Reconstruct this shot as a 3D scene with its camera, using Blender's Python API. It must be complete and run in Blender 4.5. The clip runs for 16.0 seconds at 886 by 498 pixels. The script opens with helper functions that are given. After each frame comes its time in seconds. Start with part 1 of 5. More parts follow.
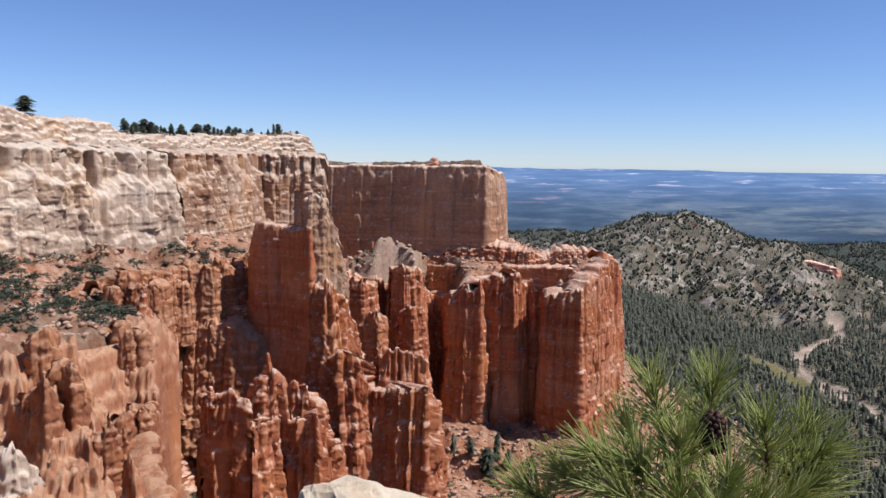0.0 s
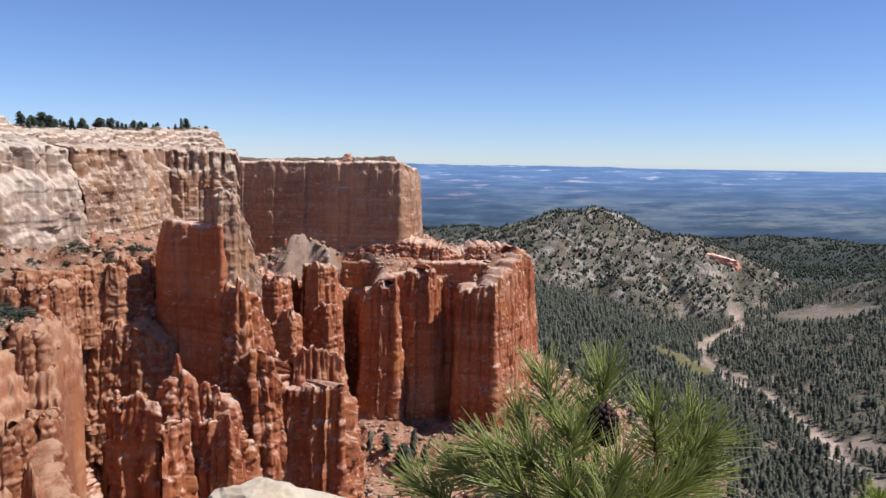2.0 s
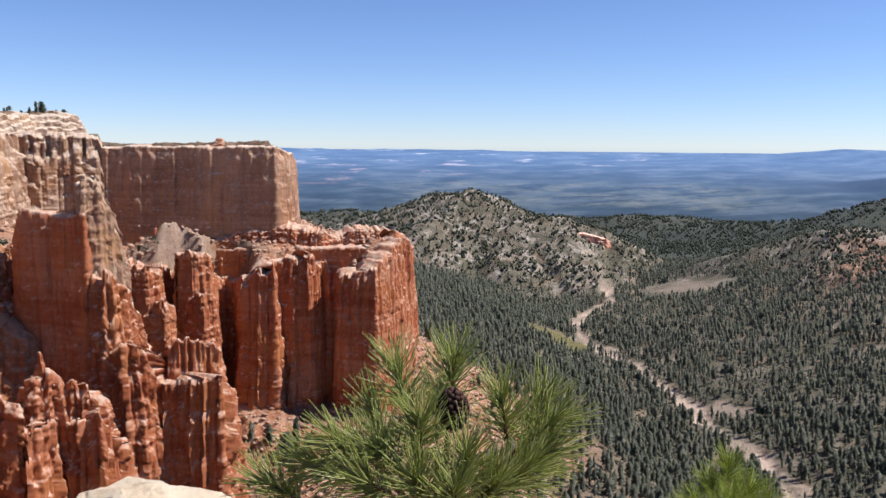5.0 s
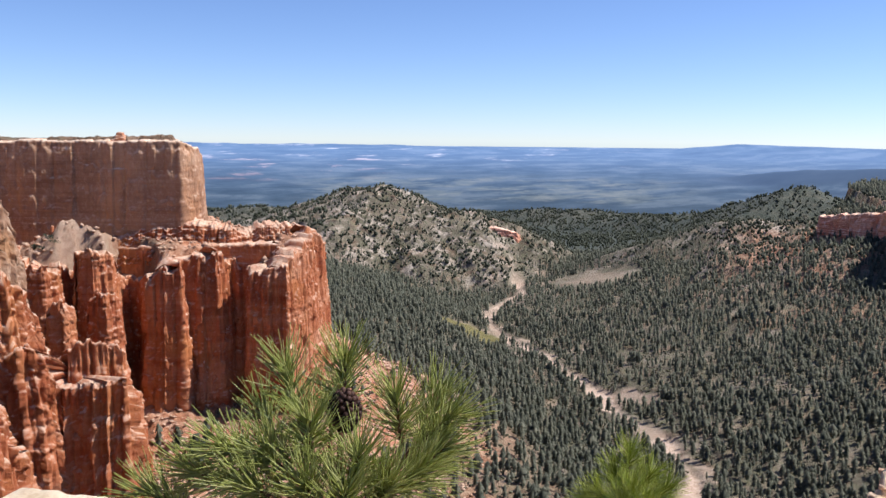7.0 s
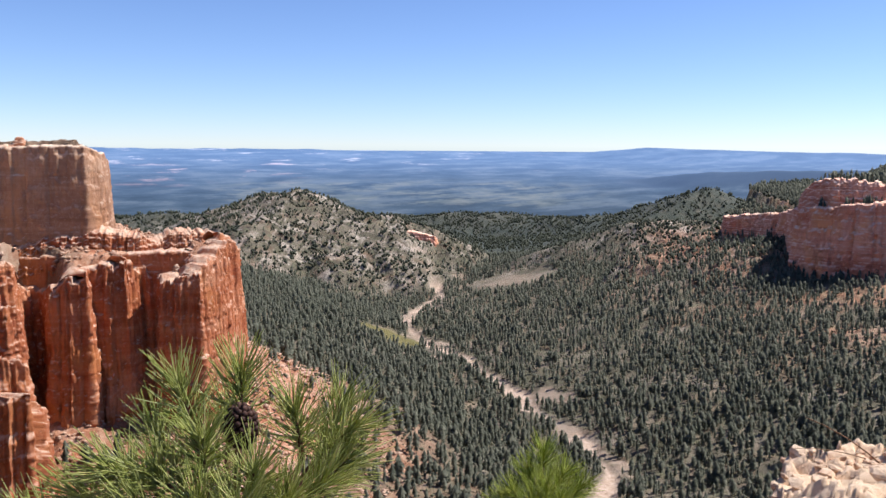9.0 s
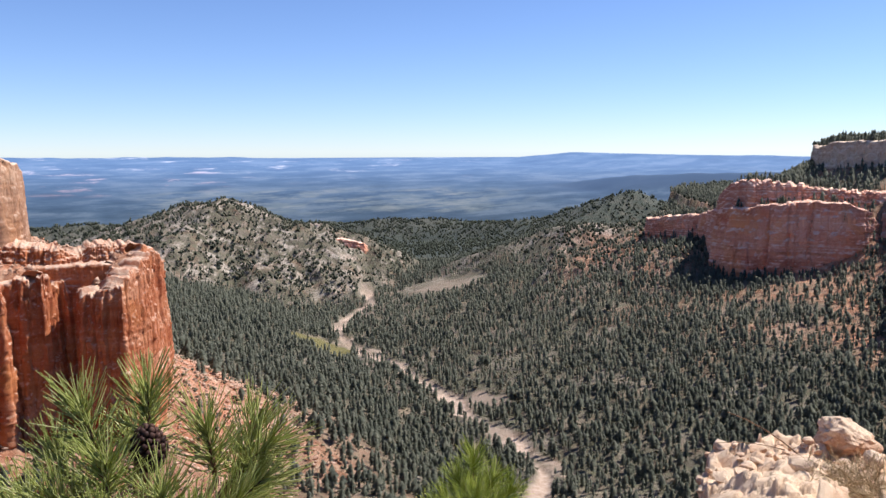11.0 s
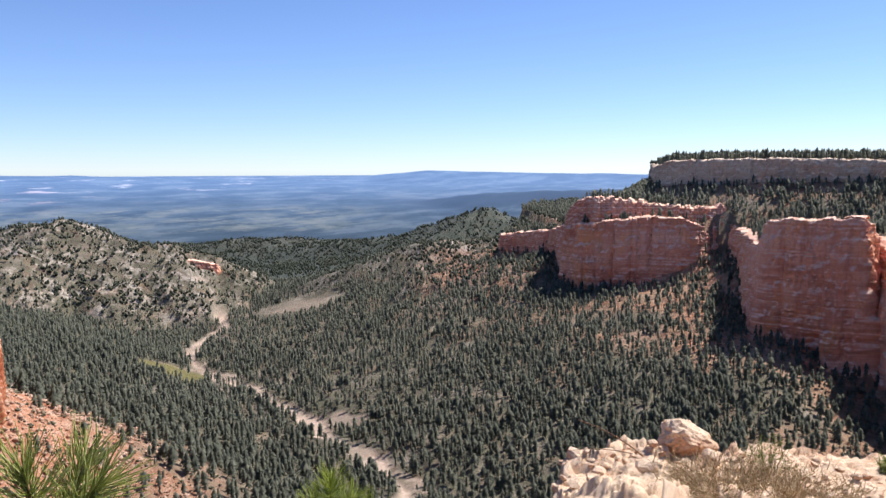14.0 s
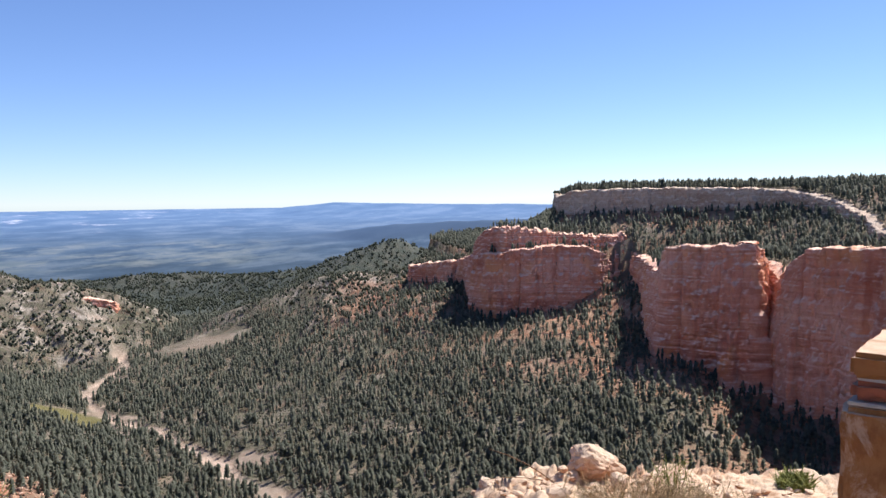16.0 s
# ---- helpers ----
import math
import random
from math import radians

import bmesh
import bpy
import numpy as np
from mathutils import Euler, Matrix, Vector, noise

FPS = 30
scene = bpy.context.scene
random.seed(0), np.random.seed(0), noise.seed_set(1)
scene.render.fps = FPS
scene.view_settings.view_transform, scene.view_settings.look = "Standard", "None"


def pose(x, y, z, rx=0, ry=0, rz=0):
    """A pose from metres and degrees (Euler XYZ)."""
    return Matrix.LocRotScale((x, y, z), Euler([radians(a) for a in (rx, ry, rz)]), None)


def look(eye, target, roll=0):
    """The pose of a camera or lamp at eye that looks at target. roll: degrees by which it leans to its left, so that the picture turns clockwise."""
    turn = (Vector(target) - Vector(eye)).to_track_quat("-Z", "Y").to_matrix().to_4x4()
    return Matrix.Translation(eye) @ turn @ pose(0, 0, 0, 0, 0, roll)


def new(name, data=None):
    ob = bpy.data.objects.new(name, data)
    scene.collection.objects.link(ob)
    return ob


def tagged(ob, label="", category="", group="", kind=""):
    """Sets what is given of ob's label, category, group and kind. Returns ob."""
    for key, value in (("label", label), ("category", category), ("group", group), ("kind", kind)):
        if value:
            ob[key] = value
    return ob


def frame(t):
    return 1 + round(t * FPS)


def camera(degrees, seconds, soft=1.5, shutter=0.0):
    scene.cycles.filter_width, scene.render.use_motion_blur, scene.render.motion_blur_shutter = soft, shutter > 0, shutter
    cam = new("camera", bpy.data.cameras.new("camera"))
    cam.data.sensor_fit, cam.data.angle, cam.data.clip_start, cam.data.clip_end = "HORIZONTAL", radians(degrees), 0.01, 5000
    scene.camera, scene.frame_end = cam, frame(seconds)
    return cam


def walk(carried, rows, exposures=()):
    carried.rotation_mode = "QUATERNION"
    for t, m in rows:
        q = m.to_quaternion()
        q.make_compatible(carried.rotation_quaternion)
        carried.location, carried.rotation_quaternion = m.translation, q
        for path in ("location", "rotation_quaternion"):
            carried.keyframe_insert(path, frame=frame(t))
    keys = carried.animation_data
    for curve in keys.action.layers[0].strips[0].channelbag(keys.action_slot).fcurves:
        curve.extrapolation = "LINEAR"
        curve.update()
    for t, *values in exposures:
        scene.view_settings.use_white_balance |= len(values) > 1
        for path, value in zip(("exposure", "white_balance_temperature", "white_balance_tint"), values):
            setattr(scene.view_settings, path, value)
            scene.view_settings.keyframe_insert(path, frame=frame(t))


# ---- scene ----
# ---------------------------------------------------------------- camera
cam = camera(57.1, 16.0)
PATH = [
    (0.0, 0.0011, 0.0004, 83.955, -0.661, 0.070),
    (0.5, 0.0085, 0.0031, 83.917, -0.839, -1.730),
    (1.0, 0.0163, 0.0059, 84.058, -0.853, -3.290),
    (1.5, 0.0243, 0.0088, 83.968, -0.774, -4.568),
    (2.0, 0.0325, 0.0118, 83.767, -0.817, -5.933),
    (2.5, 0.0410, 0.0149, 83.570, -0.692, -7.241),
    (3.0, 0.0496, 0.0181, 83.356, -0.926, -8.561),
    (3.5, 0.0584, 0.0213, 83.276, -0.979, -10.316),
    (4.0, 0.0673, 0.0245, 83.164, -0.767, -11.828),
    (6.5, 0.1116, 0.0406, 82.261, -0.414, -18.816),
    (7.0, 0.1202, 0.0437, 82.412, -0.527, -20.712),
    (7.5, 0.1286, 0.0468, 82.382, -0.845, -23.084),
    (8.0, 0.1368, 0.0498, 82.568, -0.915, -24.362),
    (8.5, 0.1448, 0.0527, 82.577, -0.688, -25.469),
    (9.0, 0.1525, 0.0555, 82.747, -0.371, -26.552),
    (11.5, 0.1853, 0.0674, 83.270, 0.206, -33.011),
    (12.0, 0.1905, 0.0693, 83.391, 0.228, -34.516),
    (12.5, 0.1951, 0.0710, 83.601, 0.381, -36.108),
    (13.0, 0.1992, 0.0725, 83.715, 0.048, -37.682),
    (13.5, 0.2020, 0.0735, 83.667, -0.008, -39.662),
    (14.0, 0.2048, 0.0745, 84.417, 0.208, -41.633),
    (14.5, 0.2076, 0.0756, 84.773, 0.289, -43.505),
    (15.0, 0.2105, 0.0766, 85.025, 0.395, -45.293),
    (15.5, 0.2133, 0.0776, 85.602, 0.642, -46.669),
    (16.0, 0.2161, 0.0787, 86.560, 0.734, -48.105),
]
walk(cam, [(t, pose(x, y, 0.0, rx, ry, rz)) for t, x, y, rx, ry, rz in PATH],
     exposures=[(0.0, 0.22, 5950, 13), (3.0, 0.27, 5950, 13), (4.5, 0.36, 6100, 13), (7.0, 0.55, 6250, 13), (12.0, 0.60, 6250, 13), (16.0, 0.65, 6250, 13)])


# ---------------------------------------------------------------- light
SUN_AZ, SUN_EL = 102.0, 54.0
world = bpy.data.worlds.new("sky")
scene.world = world
world.use_nodes = True
wn = world.node_tree
wn.nodes.clear()
sky = wn.nodes.new("ShaderNodeTexSky")
sky.sky_type = 'NISHITA'
sky.sun_disc = False
sky.sun_elevation = radians(SUN_EL)
sky.sun_rotation = radians(SUN_AZ)
sky.altitude = 2400
sky.air_density = 1.0
sky.dust_density = 0.15
sky.ozone_density = 2.5
wbg = wn.nodes.new("ShaderNodeBackground")
wbg.inputs["Strength"].default_value = 0.089
wout = wn.nodes.new("ShaderNodeOutputWorld")
tone = wn.nodes.new("ShaderNodeMix")
tone.data_type, tone.blend_type = 'RGBA', 'MULTIPLY'
tone.inputs[0].default_value = 1.0
tone.inputs[7].default_value = (0.86, 0.93, 1.12, 1.0)
wn.links.new(sky.outputs[0], tone.inputs[6])
wn.links.new(tone.outputs[2], wbg.inputs[0])
wn.links.new(wbg.outputs[0], wout.inputs[0])
sun_data = bpy.data.lights.new("sun", 'SUN')
sun_data.energy = 4.8
sun_data.angle = radians(0.5)
sun_data.color = (1.0, 0.95, 0.87)
sun = new("sun", sun_data)
_az, _el = radians(SUN_AZ), radians(SUN_EL)
SUN_VEC = Vector((math.sin(_az) * math.cos(_el), math.cos(_az) * math.cos(_el), math.sin(_el)))
sun.matrix_world = look(SUN_VEC * 300, (0, 0, 0))

# ---------------------------------------------------------------- noise
RNG = np.random.default_rng(7)


def lattice(ix, iy, iz, seed):
    h = (ix.astype(np.int64) * 374761393 + iy.astype(np.int64) * 668265263 + iz.astype(np.int64) * 2147483647 + seed * 974634777) & 0xFFFFFFFF
    h = ((h ^ (h >> 13)) * 1274126177) & 0xFFFFFFFF
    h = ((h ^ (h >> 16)) * 2246822519) & 0xFFFFFFFF
    return ((h ^ (h >> 15)) & 0xFFFFFF) / 8388607.5 - 1.0


def vnoise(x, y, z, seed=0):
    """Smooth value noise in -1..1 on arrays."""
    x, y, z = np.broadcast_arrays(np.asarray(x, float), np.asarray(y, float), np.asarray(z, float))
    fx, fy, fz = np.floor(x), np.floor(y), np.floor(z)
    u, v, w = x - fx, y - fy, z - fz
    u, v, w = (a * a * a * (a * (a * 6 - 15) + 10) for a in (u, v, w))
    total = 0.0
    for dx in (0, 1):
        for dy in (0, 1):
            for dz in (0, 1):
                k = (u if dx else 1 - u) * (v if dy else 1 - v) * (w if dz else 1 - w)
                total = total + k * lattice(fx + dx, fy + dy, fz + dz, seed)
    return total


def fbm(x, y, z=0.0, octaves=4, seed=0, gain=0.5, ridged=False):
    total, amp, norm = 0.0, 1.0, 0.0
    for i in range(octaves):
        n = vnoise(np.asarray(x) * 2.03 ** i + 17.3 * i, np.asarray(y) * 2.03 ** i - 9.1 * i, np.asarray(z) * 2.03 ** i + 3.7 * i, seed + i)
        total = total + amp * ((1 - 2 * np.abs(n)) if ridged else n)
        norm += amp
        amp *= gain
    return total / norm


def crag(D, Z, w, seed):
    """Angular broken relief: sharp noses and hollows."""
    a = vnoise(D / w, Z / w, 0.3, seed)
    b = vnoise(D / w * 1.9 + 5 + 0.5 * a, Z / w * 1.7, 0.8, seed + 1)
    return 0.9 - 1.6 * np.abs(a) + 0.8 * (0.4 - np.abs(b))


def smooth(a, b, x):
    t = np.clip((x - a) / (b - a), 0, 1)
    return t * t * (3 - 2 * t)


def at(az, r):
    """Plan place from a bearing in degrees (clockwise from +y) and a distance."""
    a = np.radians(az)
    return np.sin(a) * r, np.cos(a) * r


# ---------------------------------------------------------------- mesh helpers
def mesh_of(name, verts, faces, material=None, shade=False):
    """A mesh from arrays; faces is an (n, 3 or 4) array or a list of such arrays."""
    me = bpy.data.meshes.new(name)
    groups = faces if isinstance(faces, list) else [faces]
    groups = [np.asarray(g, np.int32) for g in groups if len(g)]
    loops = np.concatenate([g.ravel() for g in groups])
    sizes = np.concatenate([np.full(len(g), g.shape[1], np.int32) for g in groups])
    starts = np.concatenate([[0], np.cumsum(sizes)[:-1]]).astype(np.int32)
    verts = np.asarray(verts, np.float32)
    me.vertices.add(len(verts))
    me.vertices.foreach_set("co", verts.ravel())
    me.loops.add(len(loops))
    me.loops.foreach_set("vertex_index", loops)
    me.polygons.add(len(sizes))
    me.polygons.foreach_set("loop_start", starts)
    me.polygons.foreach_set("loop_total", sizes)
    if shade:
        me.polygons.foreach_set("use_smooth", np.ones(len(sizes), bool))
    me.update(calc_edges=True)
    me.validate()
    if material:
        me.materials.append(material)
    return me


def grid_faces(nu, nv, wrap=False):
    """Quads of a grid of nu columns by nv rows, vertex index = column * nv + row."""
    cols = np.arange(nu if wrap else nu - 1)
    i, j = np.meshgrid(cols, np.arange(nv - 1), indexing="ij")
    a = (i * nv + j).ravel()
    b = (((i + 1) % nu) * nv + j).ravel()
    return np.stack([a, b, b + 1, a + 1], axis=1)


def attribute(me, name, values):
    at_ = me.attributes.new(name, 'FLOAT', 'POINT')
    at_.data.foreach_set("value", np.asarray(values, np.float32))


def part(name, bm, material, parent, label=""):
    """Links a bmesh as one mesh object under a thing or a part."""
    me = bpy.data.meshes.new(name)
    bm.to_mesh(me)
    bm.free()
    if material:
        me.materials.append(material)
    ob = new(name, me)
    ob.parent = parent
    if label:
        tagged(ob, label)
    return ob


def mesh_part(name, me, parent, m=None, label=""):
    ob = new(name, me)
    ob.parent = parent
    if m is not None:
        ob.matrix_basis = m
    if label:
        tagged(ob, label)
    return ob


# ---------------------------------------------------------------- materials
def node_material(name):
    mat = bpy.data.materials.new(name)
    mat.use_nodes = True
    nt = mat.node_tree
    nt.nodes.clear()
    out = nt.nodes.new("ShaderNodeOutputMaterial")
    bsdf = nt.nodes.new("ShaderNodeBsdfPrincipled")
    nt.links.new(bsdf.outputs[0], out.inputs[0])
    bsdf.inputs["Roughness"].default_value = 0.9
    bsdf.inputs["Specular IOR Level"].default_value = 0.2
    return mat, nt, bsdf


class Nodes:
    """Short names for the nodes that the materials use."""

    def __init__(self, nt):
        self.nt = nt

    def put(self, socket, value):
        if hasattr(value, "is_linked"):
            self.nt.links.new(value, socket)
        else:
            socket.default_value = value

    def position(self):
        return self.nt.nodes.new("ShaderNodeNewGeometry").outputs["Position"]

    def local(self):
        return self.nt.nodes.new("ShaderNodeTexCoord").outputs["Object"]

    def normal_z(self):
        g = self.nt.nodes.new("ShaderNodeNewGeometry")
        s = self.nt.nodes.new("ShaderNodeSeparateXYZ")
        self.nt.links.new(g.outputs["Normal"], s.inputs[0])
        return s.outputs[2]

    def scaled(self, vec, s):
        n = self.nt.nodes.new("ShaderNodeVectorMath")
        n.operation = 'MULTIPLY'
        self.put(n.inputs[0], vec)
        n.inputs[1].default_value = s
        return n.outputs[0]

    def noise(self, vec, scale, detail=4.0, rough=0.55, distort=0.0):
        n = self.nt.nodes.new("ShaderNodeTexNoise")
        self.put(n.inputs["Vector"], vec)
        n.inputs["Scale"].default_value = scale
        n.inputs["Detail"].default_value = detail
        n.inputs["Roughness"].default_value = rough
        n.inputs["Distortion"].default_value = distort
        return n.outputs[0]

    def voronoi(self, vec, scale):
        n = self.nt.nodes.new("ShaderNodeTexVoronoi")
        self.put(n.inputs["Vector"], vec)
        n.inputs["Scale"].default_value = scale
        return n.outputs["Distance"]

    def ramp(self, fac, stops):
        n = self.nt.nodes.new("ShaderNodeValToRGB")
        self.put(n.inputs[0], fac)
        e = n.color_ramp.elements
        while len(e) < len(stops):
            e.new(0.5)
        for el, (p, c) in zip(e, stops):
            el.position = p
            el.color = (*c, 1.0) if isinstance(c, tuple) else (c, c, c, 1.0)
        return n.outputs[0]

    def mix(self, fac, a, b, mode='MIX'):
        n = self.nt.nodes.new("ShaderNodeMix")
        n.data_type = 'RGBA'
        n.blend_type = mode
        self.put(n.inputs[0], fac)
        for s, v in ((n.inputs[6], a), (n.inputs[7], b)):
            self.put(s, (*v, 1.0) if isinstance(v, tuple) and len(v) == 3 else v)
        return n.outputs[2]

    def math(self, op, a, b=0.0, clamp=False):
        n = self.nt.nodes.new("ShaderNodeMath")
        n.operation = op
        n.use_clamp = clamp
        self.put(n.inputs[0], a)
        self.put(n.inputs[1], b)
        return n.outputs[0]

    def value(self, name):
        n = self.nt.nodes.new("ShaderNodeAttribute")
        n.attribute_name = name
        return n.outputs["Fac"]

    def random(self):
        return self.nt.nodes.new("ShaderNodeObjectInfo").outputs["Random"]

    def island(self):
        return self.nt.nodes.new("ShaderNodeNewGeometry").outputs["Random Per Island"]

    def bump(self, height, strength, distance):
        n = self.nt.nodes.new("ShaderNodeBump")
        n.inputs["Strength"].default_value = strength
        n.inputs["Distance"].default_value = distance
        self.put(n.inputs["Height"], height)
        return n.outputs[0]


def rock_material(name, dark, mid, light, ledge, scale=1.0, streak=0.35, bump=1.0, patch=0.0, patch_colour=(0.6, 0.3, 0.12), crust=0.5, pits=0.6):
    """Layered sandstone: thin level beds, broad colour bands, down-washed streaks, pale debris on the ledges."""
    mat, nt, bsdf = node_material(name)
    N = Nodes(nt)
    p = N.position()
    beds = N.noise(N.scaled(p, (0.02 * scale, 0.02 * scale, 0.55 * scale)), 1.0, 5.0, 0.65, 0.4)
    broad = N.noise(N.scaled(p, (0.025 * scale, 0.025 * scale, 0.06 * scale)), 1.0, 4.0, 0.6)
    f = N.math('ADD', N.math('MULTIPLY', beds, 0.32), N.math('MULTIPLY', broad, 0.68))
    colour = N.ramp(f, [(0.36, dark), (0.5, mid), (0.62, light)])
    washed = N.noise(N.scaled(p, (0.5 * scale, 0.5 * scale, 0.03 * scale)), 1.0, 4.0, 0.6)
    colour = N.mix(N.ramp(washed, [(0.48, 0.0), (0.72, streak)]), colour, dark)
    grain = N.noise(N.scaled(p, (1.0 * scale, 1.0 * scale, 0.55 * scale)), 1.0, 7.0, 0.75)
    colour = N.mix(N.ramp(grain, [(0.40, pits), (0.47, 0.0)]), colour, dark)
    colour = N.mix(N.ramp(N.noise(N.scaled(p, (0.7 * scale, 0.7 * scale, 0.5 * scale)), 1.0, 7.0, 0.75, 0.5), [(0.53, 0.0), (0.61, crust)]), colour, ledge)
    up = N.math('MULTIPLY', N.ramp(N.normal_z(), [(0.2, 0.0), (0.65, 1.0)]), N.ramp(N.noise(p, 0.35 * scale, 5.0, 0.7), [(0.38, 0.25), (0.56, 1.0)]))
    stain = N.ramp(N.noise(N.scaled(p, (0.05 * scale, 0.05 * scale, 0.035 * scale)), 1.0, 5.0, 0.6, 0.6), [(0.52, 0.0), (0.66, patch)])
    colour = N.mix(stain, colour, patch_colour)
    colour = N.mix(up, colour, ledge)
    nt.links.new(colour, bsdf.inputs["Base Color"])
    h = N.math('ADD', N.math('MULTIPLY', N.noise(N.scaled(p, (1.5 * scale, 1.5 * scale, 0.8 * scale)), 1.0, 8.0, 0.8), 1.6), N.math('MULTIPLY', beds, 0.25))
    nt.links.new(N.bump(h, 0.8 * bump, 0.22 / scale), bsdf.inputs["Normal"])
    return mat


RED_ROCK = rock_material("red_rock", (0.28, 0.07, 0.028), (0.42, 0.14, 0.059), (0.504, 0.231, 0.126), (0.588, 0.42, 0.308), patch=0.6, patch_colour=(0.476, 0.182, 0.062), crust=0.15, pits=0.3)
GULLY_ROCK = rock_material("gully_rock", (0.238, 0.076, 0.034), (0.356, 0.145, 0.069), (0.436, 0.238, 0.139), (0.475, 0.277, 0.165), patch=0.7, patch_colour=(0.409, 0.158, 0.059), crust=0.3, pits=0.4)
TAN_ROCK = rock_material("tan_rock", (0.24, 0.115, 0.062), (0.37, 0.205, 0.122), (0.47, 0.295, 0.19), (0.65, 0.50, 0.38), 1.0, 0.4, bump=0.6, patch=0.5, patch_colour=(0.50, 0.25, 0.12), crust=0.2, pits=0.3)
WHITE_ROCK = rock_material("white_rock", (0.319, 0.202, 0.13), (0.462, 0.34, 0.244), (0.571, 0.454, 0.353), (0.605, 0.496, 0.386), streak=0.45, bump=0.7, patch=0.6, patch_colour=(0.538, 0.328, 0.176), crust=0.3, pits=0.35)
BUFF_ROCK = rock_material("buff_rock", (0.252, 0.126, 0.07), (0.355, 0.215, 0.137), (0.444, 0.311, 0.215), (0.533, 0.414, 0.311), streak=0.45, bump=0.7, patch=0.7, patch_colour=(0.444, 0.229, 0.104), crust=0.3, pits=0.35)
TAN_RUBBLE = rock_material("rubble_rock", (0.304, 0.125, 0.066), (0.422, 0.231, 0.139), (0.502, 0.37, 0.271), (0.488, 0.343, 0.251))
# far red rock, its tones lightened to stand in for haze over shaded faces
FAR_ROCK = rock_material("far_red_rock", (0.564, 0.188, 0.113), (0.79, 0.357, 0.235), (0.846, 0.47, 0.338), (0.846, 0.583, 0.442), 0.45, patch=0.7, patch_colour=(0.846, 0.376, 0.169), crust=0.2, pits=0.35)
MESA_ROCK = rock_material("mesa_rock", (0.391, 0.23, 0.153), (0.51, 0.357, 0.264), (0.595, 0.459, 0.357), (0.629, 0.493, 0.374), 0.45)


def ground_material():
    mat, nt, bsdf = node_material("canyon_ground")
    N = Nodes(nt)
    p = N.position()
    soil = N.ramp(N.noise(p, 0.02, 6.0, 0.65), [(0.36, (0.085, 0.074, 0.052)), (0.5, (0.135, 0.115, 0.083)), (0.68, (0.30, 0.25, 0.195))])
    spots = N.ramp(N.noise(p, 0.16, 5.0, 0.7), [(0.47, 0.0), (0.6, 1.0)])
    soil = N.mix(spots, soil, (0.12, 0.115, 0.07))
    outcrop = N.ramp(N.noise(p, 0.035, 7.0, 0.72, 0.5), [(0.49, 0.0), (0.60, 1.0)])
    soil = N.mix(N.math('MULTIPLY', outcrop, N.value("hilly")), soil, N.ramp(N.noise(p, 0.3, 4.0), [(0.35, (0.27, 0.225, 0.175)), (0.65, (0.49, 0.425, 0.35))]))
    red = N.ramp(N.noise(p, 0.16, 8.0, 0.72), [(0.36, (0.31, 0.115, 0.057)), (0.5, (0.43, 0.21, 0.12)), (0.62, (0.56, 0.36, 0.25))])
    colour = N.mix(N.math('ADD', N.value("red"), N.math('MULTIPLY', N.math('SUBTRACT', N.noise(p, 0.05, 5.0), 0.5), 0.9), True), soil, red)
    pale = N.ramp(N.noise(p, 0.3, 5.0, 0.7), [(0.3, (0.36, 0.245, 0.17)), (0.7, (0.58, 0.455, 0.36))])
    colour = N.mix(N.value("wash"), colour, pale)
    colour = N.mix(N.math('MULTIPLY', N.value("wood"), N.ramp(N.noise(p, 0.06, 5.0, 0.7), [(0.3, 0.6), (0.55, 1.0)])), colour, (0.05, 0.062, 0.05))
    colour = N.mix(N.value("meadow"), colour, (0.155, 0.135, 0.05))
    nt.links.new(colour, bsdf.inputs["Base Color"])
    nt.links.new(N.bump(N.noise(p, 0.4, 8.0, 0.75), 1.0, 1.2), bsdf.inputs["Normal"])
    return mat


GROUND = ground_material()


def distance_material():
    """Far country: forest, sage flats and pale badlands; a plain glowing backdrop with blue haze put into its colour.
    """
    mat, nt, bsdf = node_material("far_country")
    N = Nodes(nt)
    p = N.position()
    # bluish base tones: distance haze is mixed into the land's own colours
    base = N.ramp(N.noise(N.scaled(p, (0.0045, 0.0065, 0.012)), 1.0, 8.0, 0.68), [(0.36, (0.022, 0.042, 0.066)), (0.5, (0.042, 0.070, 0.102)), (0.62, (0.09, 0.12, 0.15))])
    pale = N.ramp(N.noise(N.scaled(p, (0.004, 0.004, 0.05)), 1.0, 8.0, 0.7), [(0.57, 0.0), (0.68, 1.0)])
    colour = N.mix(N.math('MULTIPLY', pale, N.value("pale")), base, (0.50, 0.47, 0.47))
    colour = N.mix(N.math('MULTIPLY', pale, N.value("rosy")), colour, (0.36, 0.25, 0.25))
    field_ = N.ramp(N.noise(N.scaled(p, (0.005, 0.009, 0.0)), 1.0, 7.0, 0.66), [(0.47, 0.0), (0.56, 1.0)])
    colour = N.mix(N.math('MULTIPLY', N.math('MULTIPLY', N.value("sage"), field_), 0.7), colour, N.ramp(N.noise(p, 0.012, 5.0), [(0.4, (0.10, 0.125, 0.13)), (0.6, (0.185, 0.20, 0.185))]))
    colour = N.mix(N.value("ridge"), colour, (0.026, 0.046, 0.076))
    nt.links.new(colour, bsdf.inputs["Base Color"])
    # blue emission painted in as haze, stronger with distance
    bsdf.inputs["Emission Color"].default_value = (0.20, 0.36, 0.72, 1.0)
    nt.links.new(N.math('MULTIPLY', N.value("haze_glow"), 0.40), bsdf.inputs["Emission Strength"])
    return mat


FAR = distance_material()


